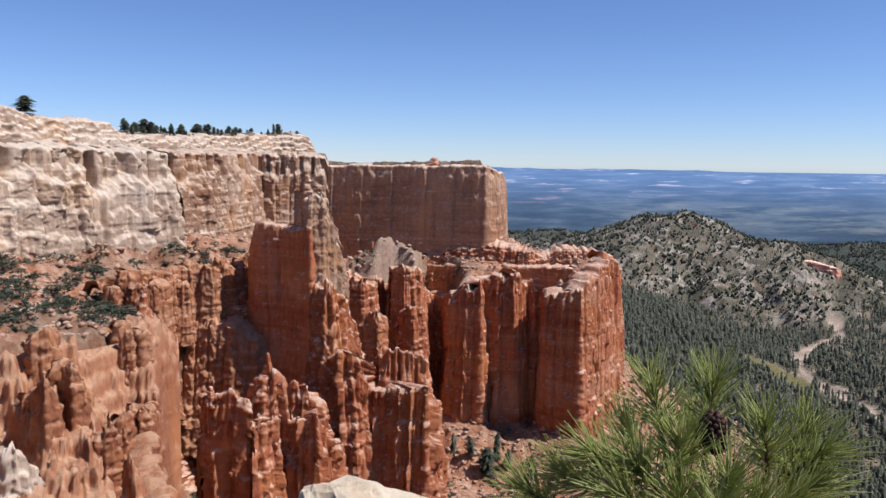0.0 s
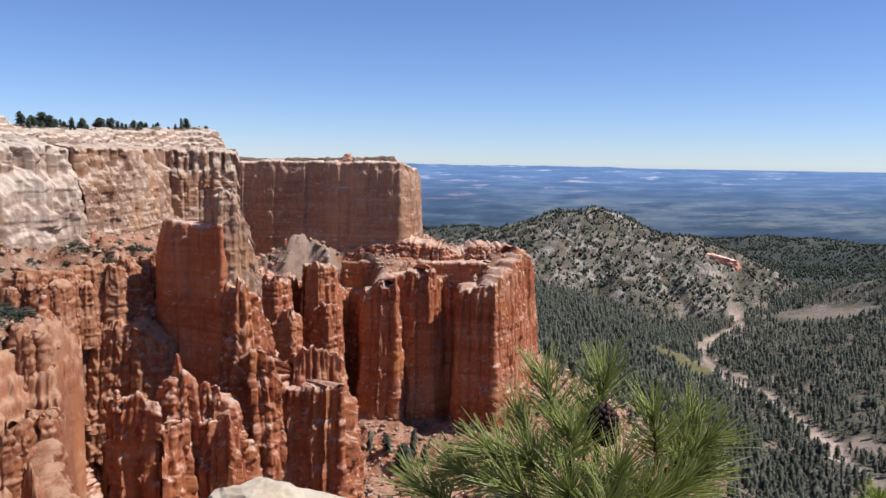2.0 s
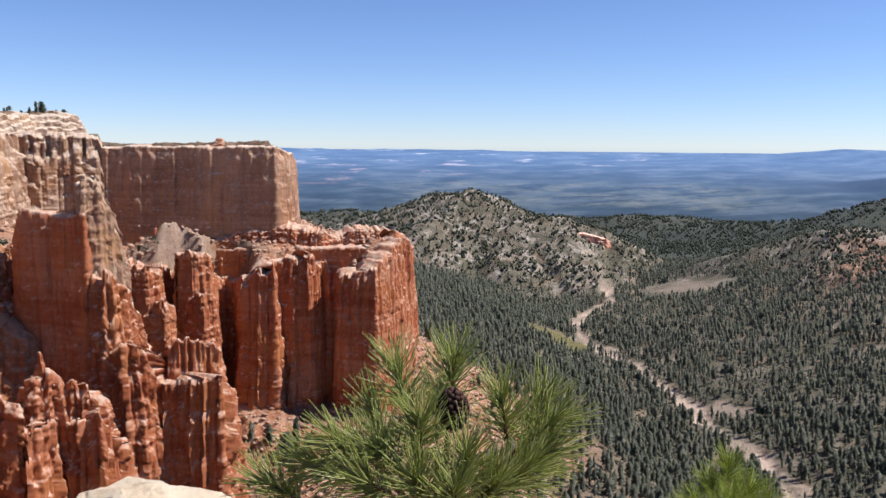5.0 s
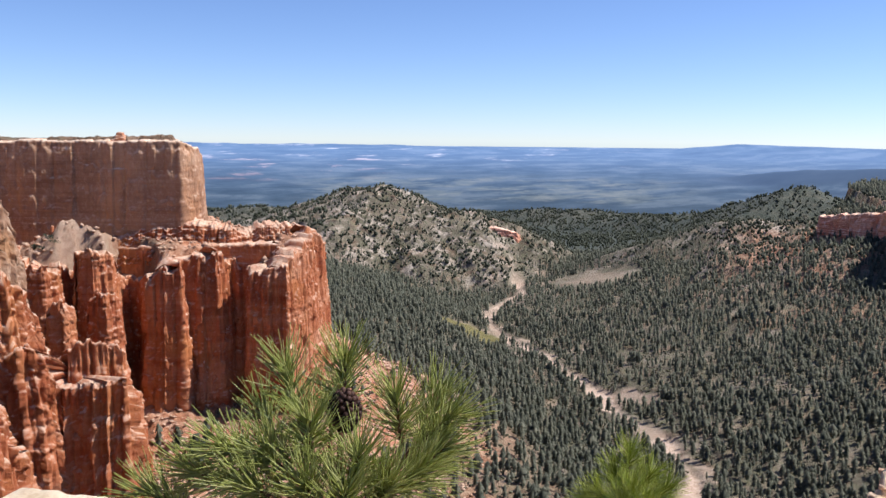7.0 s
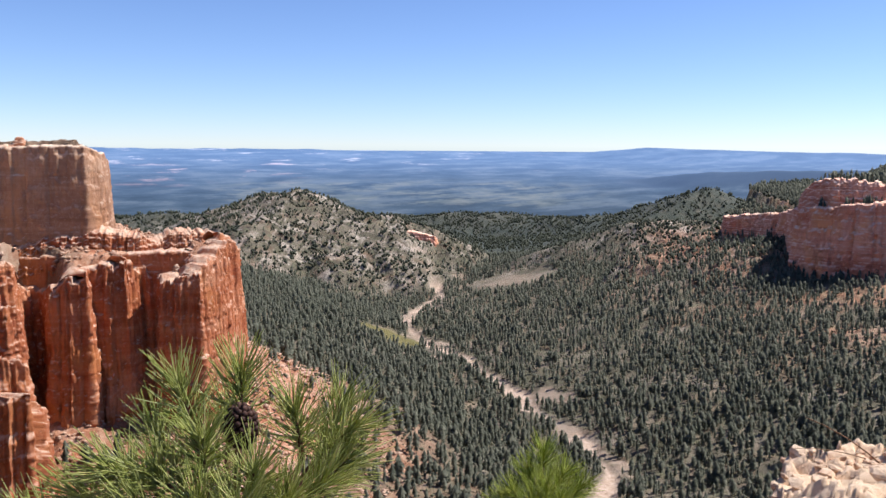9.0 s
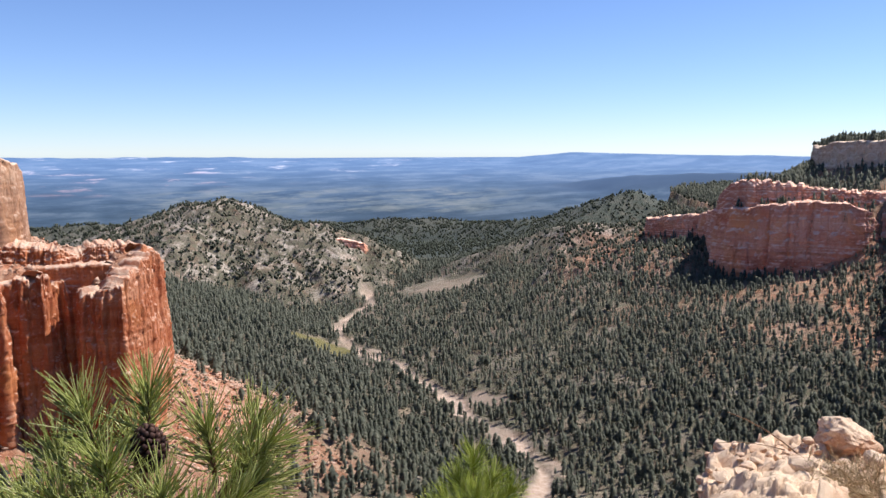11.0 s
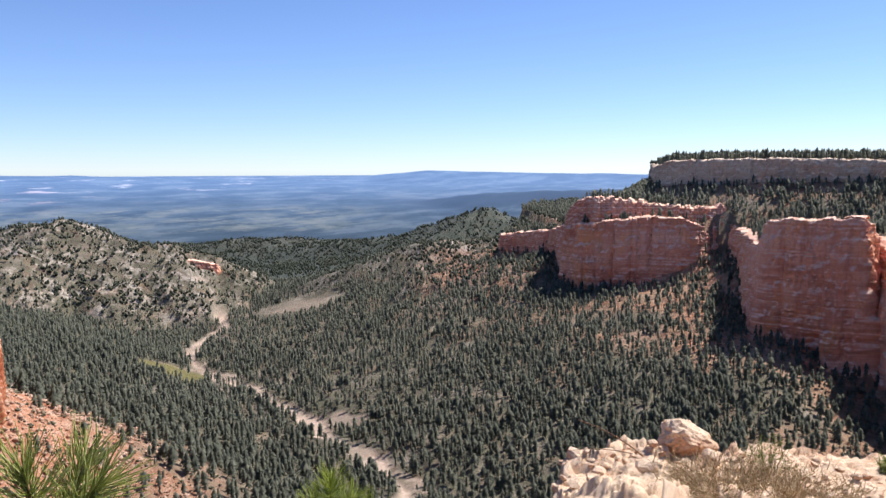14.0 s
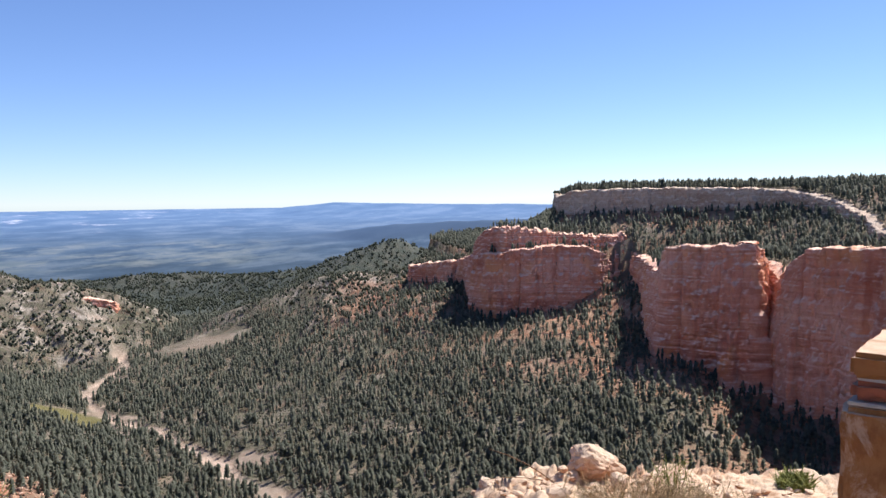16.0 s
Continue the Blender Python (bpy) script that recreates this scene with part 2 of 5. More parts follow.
def leaf_material(name, a, b, c, rough=0.7, through_light=0.3):
    mat, nt, bsdf = node_material(name)
    N = Nodes(nt)
    colour = N.ramp(N.island(), [(0.0, a), (0.5, b), (1.0, c)])
    colour = N.mix(N.ramp(N.noise(N.position(), 1.3, 3.0), [(0.4, 0.4), (0.6, 0.0)]), colour, a)
    nt.links.new(colour, bsdf.inputs["Base Color"])
    bsdf.inputs["Roughness"].default_value = rough
    if through_light:
        thin = nt.nodes.new("ShaderNodeBsdfTranslucent")
        nt.links.new(colour, thin.inputs[0])
        both = nt.nodes.new("ShaderNodeMixShader")
        both.inputs[0].default_value = through_light
        nt.links.new(bsdf.outputs[0], both.inputs[1])
        nt.links.new(thin.outputs[0], both.inputs[2])
        out = next(n for n in nt.nodes if n.type == 'OUTPUT_MATERIAL')
        nt.links.new(both.outputs[0], out.inputs[0])
    return mat


CONIFER = leaf_material("conifer_needles", (0.098, 0.108, 0.080), (0.155, 0.164, 0.120), (0.235, 0.236, 0.175), 0.7, 0.5)
BRUSH = leaf_material("sage_brush", (0.12, 0.12, 0.075), (0.18, 0.17, 0.11), (0.26, 0.24, 0.16), 0.8, 0.3)
SCRUB = leaf_material("scrub_leaves", (0.060, 0.072, 0.050), (0.09, 0.10, 0.066), (0.14, 0.145, 0.095), 0.7, 0.4)
BARK = leaf_material("conifer_bark", (0.09, 0.06, 0.045), (0.14, 0.10, 0.075), (0.2, 0.15, 0.11), 0.9, 0.0)
NEEDLE = leaf_material("pine_needles", (0.30, 0.34, 0.09), (0.52, 0.55, 0.17), (0.74, 0.72, 0.36), 0.28, 0.5)
FRESH = leaf_material("fresh_pine_needles", (0.30, 0.36, 0.06), (0.44, 0.50, 0.09), (0.6, 0.62, 0.16), 0.3, 0.5)
TWIG = leaf_material("pine_twig", (0.13, 0.065, 0.035), (0.2, 0.11, 0.06), (0.28, 0.17, 0.10), 0.85, 0.0)
CONE = leaf_material("cone_scales", (0.035, 0.016, 0.012), (0.06, 0.028, 0.02), (0.10, 0.05, 0.035), 0.6, 0.0)
STRAW = leaf_material("dry_stems", (0.34, 0.23, 0.12), (0.50, 0.37, 0.21), (0.64, 0.51, 0.32), 0.8, 0.4)
SHRUB = leaf_material("green_shrub", (0.16, 0.18, 0.04), (0.26, 0.27, 0.07), (0.36, 0.35, 0.12), 0.6, 0.3)
NEAR_ROCK = rock_material("ledge_rock", (0.464, 0.232, 0.12), (0.619, 0.396, 0.249), (0.705, 0.533, 0.378), (0.705, 0.525, 0.361), 14.0, 0.15, 1.0)
PALE_ROCK = rock_material("pale_boulder", (0.589, 0.399, 0.228), (0.76, 0.589, 0.399), (0.817, 0.684, 0.494), (0.817, 0.674, 0.484), 9.0, 0.2, 1.4)
ORANGE_STONE = rock_material("orange_stone", (0.26, 0.095, 0.03), (0.36, 0.155, 0.052), (0.46, 0.24, 0.10), (0.70, 0.50, 0.34), 10.0, 0.3, 0.7)
RED_STONE = rock_material("red_stone", (0.24, 0.07, 0.04), (0.33, 0.11, 0.06), (0.40, 0.17, 0.10), (0.5, 0.3, 0.2), 10.0, 0.2, 0.7)
MORTAR = rock_material("mortar", (0.40, 0.32, 0.25), (0.5, 0.42, 0.33), (0.56, 0.48, 0.4), (0.56, 0.48, 0.4), 20.0, 0.1, 0.5)

# ---------------------------------------------------------------- the plan: cliff lines as bearing, distance, top, foot
UPPER = [(-60, 210, 20, 8), (-40, 270, 17, 5), (-28.35, 302, 15.8, 4.4), (-26.67, 312, 14.2, 4.7), (-24.92, 322, 13.6, 4.6), (-22.11, 336, 13.9, 4.2), (-21.46, 346, 9.6, 4.0), (-18.5, 368, 10.0, 4.0), (-14.88, 400, 10.9, 4.2), (-11.9, 424, 12.3, 4.2), (-9.69, 436, 13.4, 3.1), (-9.31, 452, 10.8, 2.3), (-9.6, 540, 10, 1)]
RIM = [(-60, 170, 8, -10), (-40, 235, 5, -22), (-28.44, 272, 3.8, -27.5), (-24.98, 285, 3.3, -29.0), (-21.32, 300, 2.5, -29.5), (-18.52, 316, 2.4, -27.5), (-14.9, 350, 2.8, -29), (-12.85, 390, 2.8, -36), (-8.28, 388, 2.3, -37.5), (-8.01, 388, -1.8, -38.5), (-3.39, 376, -1.7, -38), (2.94, 360, -1.2, -37.0), (3.89, 368, -3.7, -38.7), (4.13, 395, -5.0, -41.1), (4.26, 460, -8, -42), (3.3, 520, -8, -42), (-4, 640, -8, -42)]
BENCH = [(-13, 312, -42, -50), (-10.2, 345, -44, -70), (-8.89, 346, -46.2, -100.2), (-6.73, 338, -47.6, -98.2), (-4.46, 337, -49.9, -103.1), (-3.42, 346, -52.4, -105.9), (-1.42, 342, -50.5, -104.6), (-0.73, 358, -57.9, -110.8), (0.28, 354, -59.7, -112.1), (0.44, 336, -54.3, -107.1), (2.76, 331, -48.6, -106.9), (3.07, 339, -48.5, -109.5), (5.26, 337, -46.8, -108.3), (6.19, 347, -50.4, -111.3), (7.07, 345, -53.6, -111.6), (7.31, 331, -52.6, -108.2), (9.82, 324, -49.8, -107.4), (10.65, 334, -45.4, -110.3), (11.5, 346, -39.6, -107.7), (12.17, 364, -44.5, -100.0), (12.56, 390, -52, -95.9), (12.2, 420, -56, -98), (9.5, 470, -60, -100), (2, 600, -60, -100)]


def plan(line):
    return [(*at(a, r), top, foot) for a, r, top, foot in line]


def field(x, y, line):
    """Distance to a plan line, the side (positive: in front of it), and its top and foot there."""
    best = np.full(x.shape, 1e12)
    side, top, foot = np.zeros(x.shape), np.zeros(x.shape), np.zeros(x.shape)
    for (x0, y0, t0, f0), (x1, y1, t1, f1) in zip(line, line[1:]):
        dx, dy = x1 - x0, y1 - y0
        k = np.clip(((x - x0) * dx + (y - y0) * dy) / (dx * dx + dy * dy), 0, 1)
        ex, ey = x - x0 - k * dx, y - y0 - k * dy
        d = ex * ex + ey * ey
        m = d < best
        best = np.where(m, d, best)
        side = np.where(m, np.sign(ex * dy - ey * dx), side)
        top = np.where(m, t0 + k * (t1 - t0), top)
        foot = np.where(m, f0 + k * (f1 - f0), foot)
    return np.sqrt(best), side, top, foot


def inside(x, y, line, back):
    """1 within the plan line closed by the points behind it."""
    pts = [p[:2] for p in plan(line)] + [at(a, r) for a, r in back]
    hit = np.zeros(x.shape, bool)
    for (x0, y0), (x1, y1) in zip(pts, pts[1:] + pts[:1]):
        if y0 == y1:
            continue
        hit ^= ((y0 > y) != (y1 > y)) & (x < (x1 - x0) * (y - y0) / (y1 - y0) + x0)
    return hit


# hills: crest lines as bearing, distance, height, and the steepness of their sides
HILLS = [  # how rocky, steepness, crest
    (1, 0.42, [(6, 1560, -165), (13.5, 1400, -96), (16.6, 1350, -80), (20, 1320, -112), (23, 1310, -124), (26.0, 1330, -152), (28.4, 1310, -200)]),
    (1, 0.50, [(16.6, 1340, -86), (15.5, 1240, -140), (15, 1120, -200)]),
    (1, 0.50, [(21.5, 1310, -120), (20.5, 1200, -165), (20, 1110, -205)]),
    (1, 0.50, [(25, 1300, -140), (25.5, 1220, -180)]),
    (0.9, 0.36, [(29.8, 1130, -226), (33, 1150, -194), (37, 1170, -146), (40.5, 1180, -110), (46, 1120, -104), (50, 980, -100)]),
    (0.9, 0.40, [(37, 1170, -140), (36, 1060, -190)]),
    (0.9, 0.40, [(41, 1180, -112), (41, 1000, -175)]),
    (0.15, 0.34, [(33.6, 2000, -180), (38.6, 1850, -155), (42, 1750, -112), (44.6, 1700, -83), (47.5, 1650, -125), (52, 1600, -130)]),
    (0.35, 0.30, [(24, 2350, -215), (28, 2250, -188), (31, 2150, -182), (35, 2050, -190)]),
    (0.5, 0.30, [(2, 1900, -165), (9, 1800, -148), (12, 1750, -170)]),
]
WASH = [(38.58, 300), (38.58, 405), (38.81, 440), (37.29, 478), (35.3, 520), (33.1, 556), (32.3, 598), (29.63, 667), (28.2, 719), (25.14, 807), (23.99, 909), (24.71, 982), (26.5, 1078), (25.88, 1200)]
FLOOR_R = [0, 6, 12, 30, 70, 150, 300, 430, 600, 800, 1100, 1400, 1900, 2400, 3000, 3600, 4300, 4900]
FLOOR_Z = [-3, -4.5, -10, -26, -60, -110, -165, -178, -185, -195, -211, -228, -238, -212, -160, -118, -74, -33]


def terrain(x, y):
    """Height of the ground, and masks for red talus, the gravel wash and the meadow."""
    r = np.hypot(x, y)
    az = np.degrees(np.arctan2(x, y))
    z = np.interp(r, FLOOR_R, FLOOR_Z)
    across = (x - 260) * 0.976 - (y - 323) * 0.216
    z = z + np.where(across > 0, 0.21 * np.maximum(across - 25, 0) * (1 - 0.6 * smooth(63, 71, az)), np.minimum(0.30 * np.maximum(-across - 25, 0), 52) * smooth(200, 340, r)) * smooth(60, 250, r) * smooth(2400, 1000, r)
    wash_line = [(*at(a, d), 0, 0) for a, d in WASH]
    dw, _, _, _ = field(x, y, wash_line)
    dw = dw + 9 * fbm(x / 45, y / 45, 0, 3, 5)
    hilly = np.zeros_like(z)
    for rocky, k, crest in HILLS:
        d, _, top, _ = field(x, y, [(*at(a, q), h, 0) for a, q, h in crest])
        wob = fbm(x / 130, y / 130, 0, 4, 11, ridged=True)
        hill = top - k * (np.sqrt(d * d + 2500) - 50) * (1 + 0.45 * wob) + 6 * wob
        hilly = np.where(hill > z, np.maximum(rocky * smooth(-8, 25, hill - z), hilly * smooth(20, 0, hill - z)), hilly)
        z = np.maximum(z, hill) + 3 * np.exp(-np.abs(z - hill) / 6)
    z = z + 4.5 * fbm(x / 75, y / 75, 0, 5, 21) * smooth(200, 500, r) + 9 * hilly * fbm(x / 60, y / 60, 0, 5, 23, ridged=True) + 2.0 * fbm(x / 17, y / 17, 0, 3, 31) * smooth(100, 300, r)
    # right-hand cliffs with their talus
    red = np.zeros_like(z)
    for line, back, k in ((FAR_CLIFF, FAR_BACK, 0.62), (NEAR_CLIFF, NEAR_BACK, 0.62)):
        d, _, top, foot = field(x, y, plan(line))
        within = inside(x, y, line, back)
        gully = 7 * fbm(x / 40, y / 40, 0, 4, 41, ridged=True)
        z = np.where(~within & (az > 40), np.maximum(z, foot - k * d - gully), z)
        red = np.maximum(red, np.where(within, 0.5, np.clip(1.15 - d / 170, 0, 1)) * smooth(-0.6, 0.3, fbm(x / 60, y / 60, 0, 3, 43)))
        z = z + within * smooth(2, 7, d) * (top - 0.5 - z)
    d, _, top, _ = field(x, y, plan(FAR_TIER))
    z = z + inside(x, y, FAR_TIER, FAR_BACK) * smooth(2, 7, d) * (top - 0.5 - z)
    d, _, top, foot = field(x, y, plan(MESA))
    within = inside(x, y, MESA, MESA_BACK)
    shelf = inside(x, y, FAR_CLIFF, FAR_BACK) | inside(x, y, NEAR_CLIFF, NEAR_BACK)
    z = np.where(~within & (az > 53) & (az < 95) & (shelf | (d < 60)), np.maximum(z, foot + 3 - 0.55 * d), z)
    z = z + within * smooth(2, 7, d) * (np.minimum(top + 0.2 * d, np.maximum(top, 9)) - z)
    # left-hand massif
    d1, _, top1, foot1 = field(x, y, plan(RIM))
    d2, _, top2, foot2 = field(x, y, plan(BENCH))
    d0, _, top0, _ = field(x, y, plan(UPPER))
    d3, _, top3, foot3 = field(x, y, plan(EDGE))
    in1, in2, in0, in3 = inside(x, y, RIM, RIM_BACK), inside(x, y, BENCH, BENCH_BACK), inside(x, y, UPPER, UPPER_BACK), inside(x, y, EDGE, EDGE_BACK)
    rough = 2.2 * fbm(x / 14, y / 14, 0, 4, 51) + 3.0 * fbm(x / 24, y / 24, 0, 3, 52, ridged=True)
    left = (az < 30) & (az > -100) & (r > 60)
    z = np.where(left & ~in3 & (az < -4), np.maximum(z, foot3 - (0.8 + 0.9 * smooth(-22, -14, az)) * d3 + rough), z)
    z = np.where(left & ~in2 & (az > -9), np.maximum(z, foot2 - (0.58 + 0.7 * smooth(1.5, -3, az)) * d2 + 0.6 * rough), z)
    ramp = smooth(0, 1, d3 / (d1 + d3 + 1e-6))
    rough = rough + 1.3 * crag(x, y, 6.0, 54) + 0.8 * crag(x, y, 2.6, 55)
    z = z + in3 * smooth(1.0, 5, d3) * (top3 - 1 + (foot1 - top3) * ramp + rough - z)
    cone = np.hypot(x - at(-3.9, 352)[0], y - at(-3.9, 352)[1]) + 4 * fbm(x / 9, y / 9, 0, 5, 64, ridged=True)
    mound = np.maximum(0, 17 - 0.8 * cone)
    z = z + in2 * smooth(1.5, 6, d2) * (np.maximum(top2 - 2.0, foot1 - 6.0 - 0.2 * d1) + 0.5 * rough + mound - z)
    z = z + in1 * smooth(1.5, 6, d1) * (top1 + 0.35 * rough - z)
    z = z + in0 * smooth(1.5, 6, d0) * (top0 + 0.4 * rough - z)
    # the overlook: level ground behind the eye, and a spur of it that runs out ahead
    spur = smooth(48.0, 50.6, az + 1.2 * fbm(x / 1.5, y / 1.5, 0, 3, 57)) * smooth(125, 105, az)
    shelf_z = np.interp(r, [0, 2.5, 7, 9.0, 10.5, 14, 40], [-1.65, -1.78, -2.9, -3.4, -5.5, -14, -45])
    z = np.where(r < 40, z + spur * np.where(shelf_z > z, shelf_z - z, 0), z)
    rear = np.maximum(smooth(100, 125, az), smooth(-62, -85, az)) * smooth(900, 300, r)
    z = z + rear * (-1.65 - z)
    z = np.where(r < 1.6, -1.65, z)
    near = np.clip(1.3 - d2 / 92, 0, 1.0) * (r < 700)
    z = z + 1.6 * (near > 0) * near * fbm(x / 5, y / 5, 0, 3, 63, ridged=True)
    red = np.maximum(red, np.where(~in1 & left, np.maximum(near, np.clip(1.2 - d1 / 200, 0, 1) * (az < 8) * (r < 480)), 0))
    red = np.maximum(red, 0.95 * in2)
    red = np.where(in1, 0.3, red)
    red = red * (0.55 + 0.45 * smooth(-0.3, 0.3, fbm(x / 30, y / 30, 0, 3, 61)))
    wash = smooth(9, 3.5, dw) * (0.55 + 0.45 * smooth(-0.25, 0.1, fbm(x / 30, y / 30, 0, 3, 71))) * (r > 300) * (1 - np.clip(1.5 * hilly, 0, 1))
    z = z - 2.0 * wash
    wash = np.maximum(wash, 0.6 * smooth(60, 12, dw) * smooth(0.2, 0.4, fbm(x / 16, y / 26, 0, 4, 73)) * (r > 300) * (1 - hilly))
    mx, my = at(22.8, 800)
    bare = smooth(58, 25, np.hypot(x - at(31.5, 1085)[0], (y - at(31.5, 1085)[1])) + 12 * fbm(x / 20, y / 20, 0, 3, 83))
    wash = np.maximum(np.maximum(wash, 0.32 * bare), smooth(30, 15, r))
    wash = np.maximum(wash, 0.45 * smooth(24, 10, cone))
    meadow = smooth(1.0, 0.6, np.hypot((x - mx) / 34, (y - my) / 66) + 0.25 * fbm(x / 15, y / 15, 0, 3, 81))
    return z, red, wash, meadow, dw, hilly


FAR_CLIFF = [(45.71, 1000, -79.7, -97), (49.0, 965, -71, -93), (50.0, 930, -64, -98), (50.3, 890, -60, -112), (51.0, 872, -58, -124), (54.33, 860, -52, -118), (55.86, 862, -49, -113), (58.0, 856, -50, -94), (59.4, 862, -58, -80), (61.42, 900, -62, -73)]
FAR_BACK = [(64, 1100), (60, 1700), (50, 1700), (47, 1300)]
FAR_TIER = [(50.3, 930, -62, -70), (50.5, 905, -44, -62), (51.0, 895, -33, -60), (52.4, 880, -29, -60), (54.4, 884, -33, -58), (56.5, 880, -37, -56), (58.86, 876, -40, -56), (60.69, 885, -38, -56), (61.5, 920, -42, -56)]
NEAR_BACK = [(110, 420), (110, 1500), (66, 1500), (63, 900)]
MESA_BACK = [(110, 500), (110, 2200), (56, 2200)]
RIM_BACK = [(-12, 1300), (-70, 1300), (-85, 400)]
UPPER_BACK = [(-13, 1300), (-70, 1300), (-85, 400)]
BENCH_BACK = [(0, 700), (-10, 600), (-14, 345)]
EDGE = [(-70, 110, -34, -56), (-45, 150, -38, -60), (-34, 168, -40, -60), (-28, 182, -40, -58), (-23, 193, -41, -62), (-20.5, 205, -42, -84), (-19.3, 226, -45, -96), (-18.4, 255, -49, -100), (-16.6, 268, -52, -100), (-14, 269, -52, -100), (-12, 271, -50, -100), (-10.5, 290, -45, -90)]
EDGE_BACK = [(-9, 345), (-14, 330), (-30, 260), (-70, 200)]
NEAR_CLIFF = [(61.0, 900, -56, -70), (61.9, 800, -60, -86), (62.8, 705, -62, -122), (63.46, 660, -39.2, -129.4), (66.01, 650, -37.5, -132), (69.2, 640, -35.1, -132), (69.5, 655, -40, -130), (69.9, 676, -50, -128), (70.2, 652, -66, -132), (71.0, 634, -50, -138), (72.3, 622, -37, -138), (74.5, 600, -35.4, -138), (76.66, 575, -33.2, -140), (79.2, 520, -30, -150), (86.2, 480, -26, -150), (98.2, 430, -20, -140)]
MESA = [(55.9, 1500, 8, -22), (56.1, 1150, 2, -22), (56.3, 985, 3, -22), (57.0, 965, 8.5, -20), (60, 945, 10, -18), (64.18, 925, 9.8, -16), (69.5, 890, 7.5, -15), (71.88, 850, 2.3, -16), (73.85, 800, -7.3, -20), (75.45, 740, -18.3, -25.1), (76.09, 700, -28.0, -37), (79.2, 640, -34, -44), (88.2, 560, -30, -40)]

# ---------------------------------------------------------------- ground
AZ = np.concatenate([np.arange(-180, -34, 4.0), np.arange(-34, 80, 0.22), np.arange(80, 180.1, 4.0)])
RR = np.concatenate([np.geomspace(0.2, 130, 60), np.linspace(132, 470, 190), np.linspace(473, 1420, 215), np.geomspace(1426, 2450, 50)])
ga, gr = np.meshgrid(AZ, RR, indexing="ij")
gx, gy = at(ga, gr)
gz, g_red, g_wash, g_meadow, _, g_hilly = terrain(gx, gy)
ground_mesh = mesh_of("ground", np.stack([gx, gy, gz], -1).reshape(-1, 3), grid_faces(len(AZ), len(RR)), GROUND, True)
attribute(ground_mesh, "red", g_red.ravel())
attribute(ground_mesh, "wash", g_wash.ravel())
attribute(ground_mesh, "meadow", g_meadow.ravel())
attribute(ground_mesh, "hilly", g_hilly.ravel())
attribute(ground_mesh, "wood", (smooth(1350, 1500, gr) * (1 - 0.6 * g_hilly)).ravel())
ground = tagged(new("ground", ground_mesh), "tan and red canyon ground with a pale gravel wash", "ground", kind="structure")

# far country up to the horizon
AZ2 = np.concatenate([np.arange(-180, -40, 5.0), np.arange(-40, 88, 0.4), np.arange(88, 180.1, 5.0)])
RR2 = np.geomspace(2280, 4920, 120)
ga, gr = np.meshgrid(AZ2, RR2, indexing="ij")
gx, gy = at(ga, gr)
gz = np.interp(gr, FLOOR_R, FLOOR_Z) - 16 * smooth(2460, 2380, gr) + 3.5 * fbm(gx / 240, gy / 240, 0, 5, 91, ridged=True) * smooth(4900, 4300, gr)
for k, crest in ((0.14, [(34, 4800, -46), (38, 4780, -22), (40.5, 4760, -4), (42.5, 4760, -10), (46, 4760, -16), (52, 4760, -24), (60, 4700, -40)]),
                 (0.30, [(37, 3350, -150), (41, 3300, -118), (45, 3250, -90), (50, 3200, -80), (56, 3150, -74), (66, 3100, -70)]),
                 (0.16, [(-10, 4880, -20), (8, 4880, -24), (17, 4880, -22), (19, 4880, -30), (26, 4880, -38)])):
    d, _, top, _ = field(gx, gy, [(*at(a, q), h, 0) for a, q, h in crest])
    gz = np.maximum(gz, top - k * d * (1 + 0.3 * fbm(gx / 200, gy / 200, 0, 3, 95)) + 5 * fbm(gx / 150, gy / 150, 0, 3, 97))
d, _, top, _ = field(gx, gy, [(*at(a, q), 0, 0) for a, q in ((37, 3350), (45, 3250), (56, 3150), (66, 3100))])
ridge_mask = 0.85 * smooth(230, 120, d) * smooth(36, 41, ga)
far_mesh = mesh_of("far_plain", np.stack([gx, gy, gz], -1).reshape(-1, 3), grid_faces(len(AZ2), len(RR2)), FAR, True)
attribute(far_mesh, "haze_glow", smooth(2300, 4700, gr).ravel())
attribute(far_mesh, "pale", (smooth(3300, 4300, gr) * smooth(40, 26, ga)).ravel())
attribute(far_mesh, "sage", (smooth(2560, 2680, gr) * smooth(3400, 3100, gr) * smooth(9, 14, ga) * smooth(40, 33, ga)).ravel())
attribute(far_mesh, "ridge", ridge_mask.ravel())
attribute(far_mesh, "rosy", (smooth(3000, 3400, gr) * smooth(4300, 3900, gr) * smooth(1, 5, ga) * smooth(20, 13, ga)).ravel())
tagged(new("backdrop", far_mesh), "far plain and low ridges at the horizon with blue haze painted in", "distance", kind="structure")


# ---------------------------------------------------------------- cliffs
def blocks(D, Z, w, h, seed):
    """Bedded blocks: a random step for each cell of uneven courses and joints."""
    zz = Z / h + 0.35 * vnoise(D / (6 * w), Z / (4 * h), 0, seed)
    zz = zz + 0.6 * vnoise(zz * 0.7, 0, 0, seed + 1)
    row = np.floor(zz)
    dd = D / w + 7.13 * lattice(row, row * 0, row * 0, seed + 2) + 0.35 * vnoise(D / w * 0.8, Z / h * 0.5, 0, seed + 3)
    cell = lattice(np.floor(dd), row, row * 0, seed + 4)
    edge = np.minimum(np.minimum(dd % 1, 1 - dd % 1) * w, np.minimum(zz % 1, 1 - zz % 1) * h)
    return cell - 0.9 * np.exp(-(edge / 0.18) ** 2)


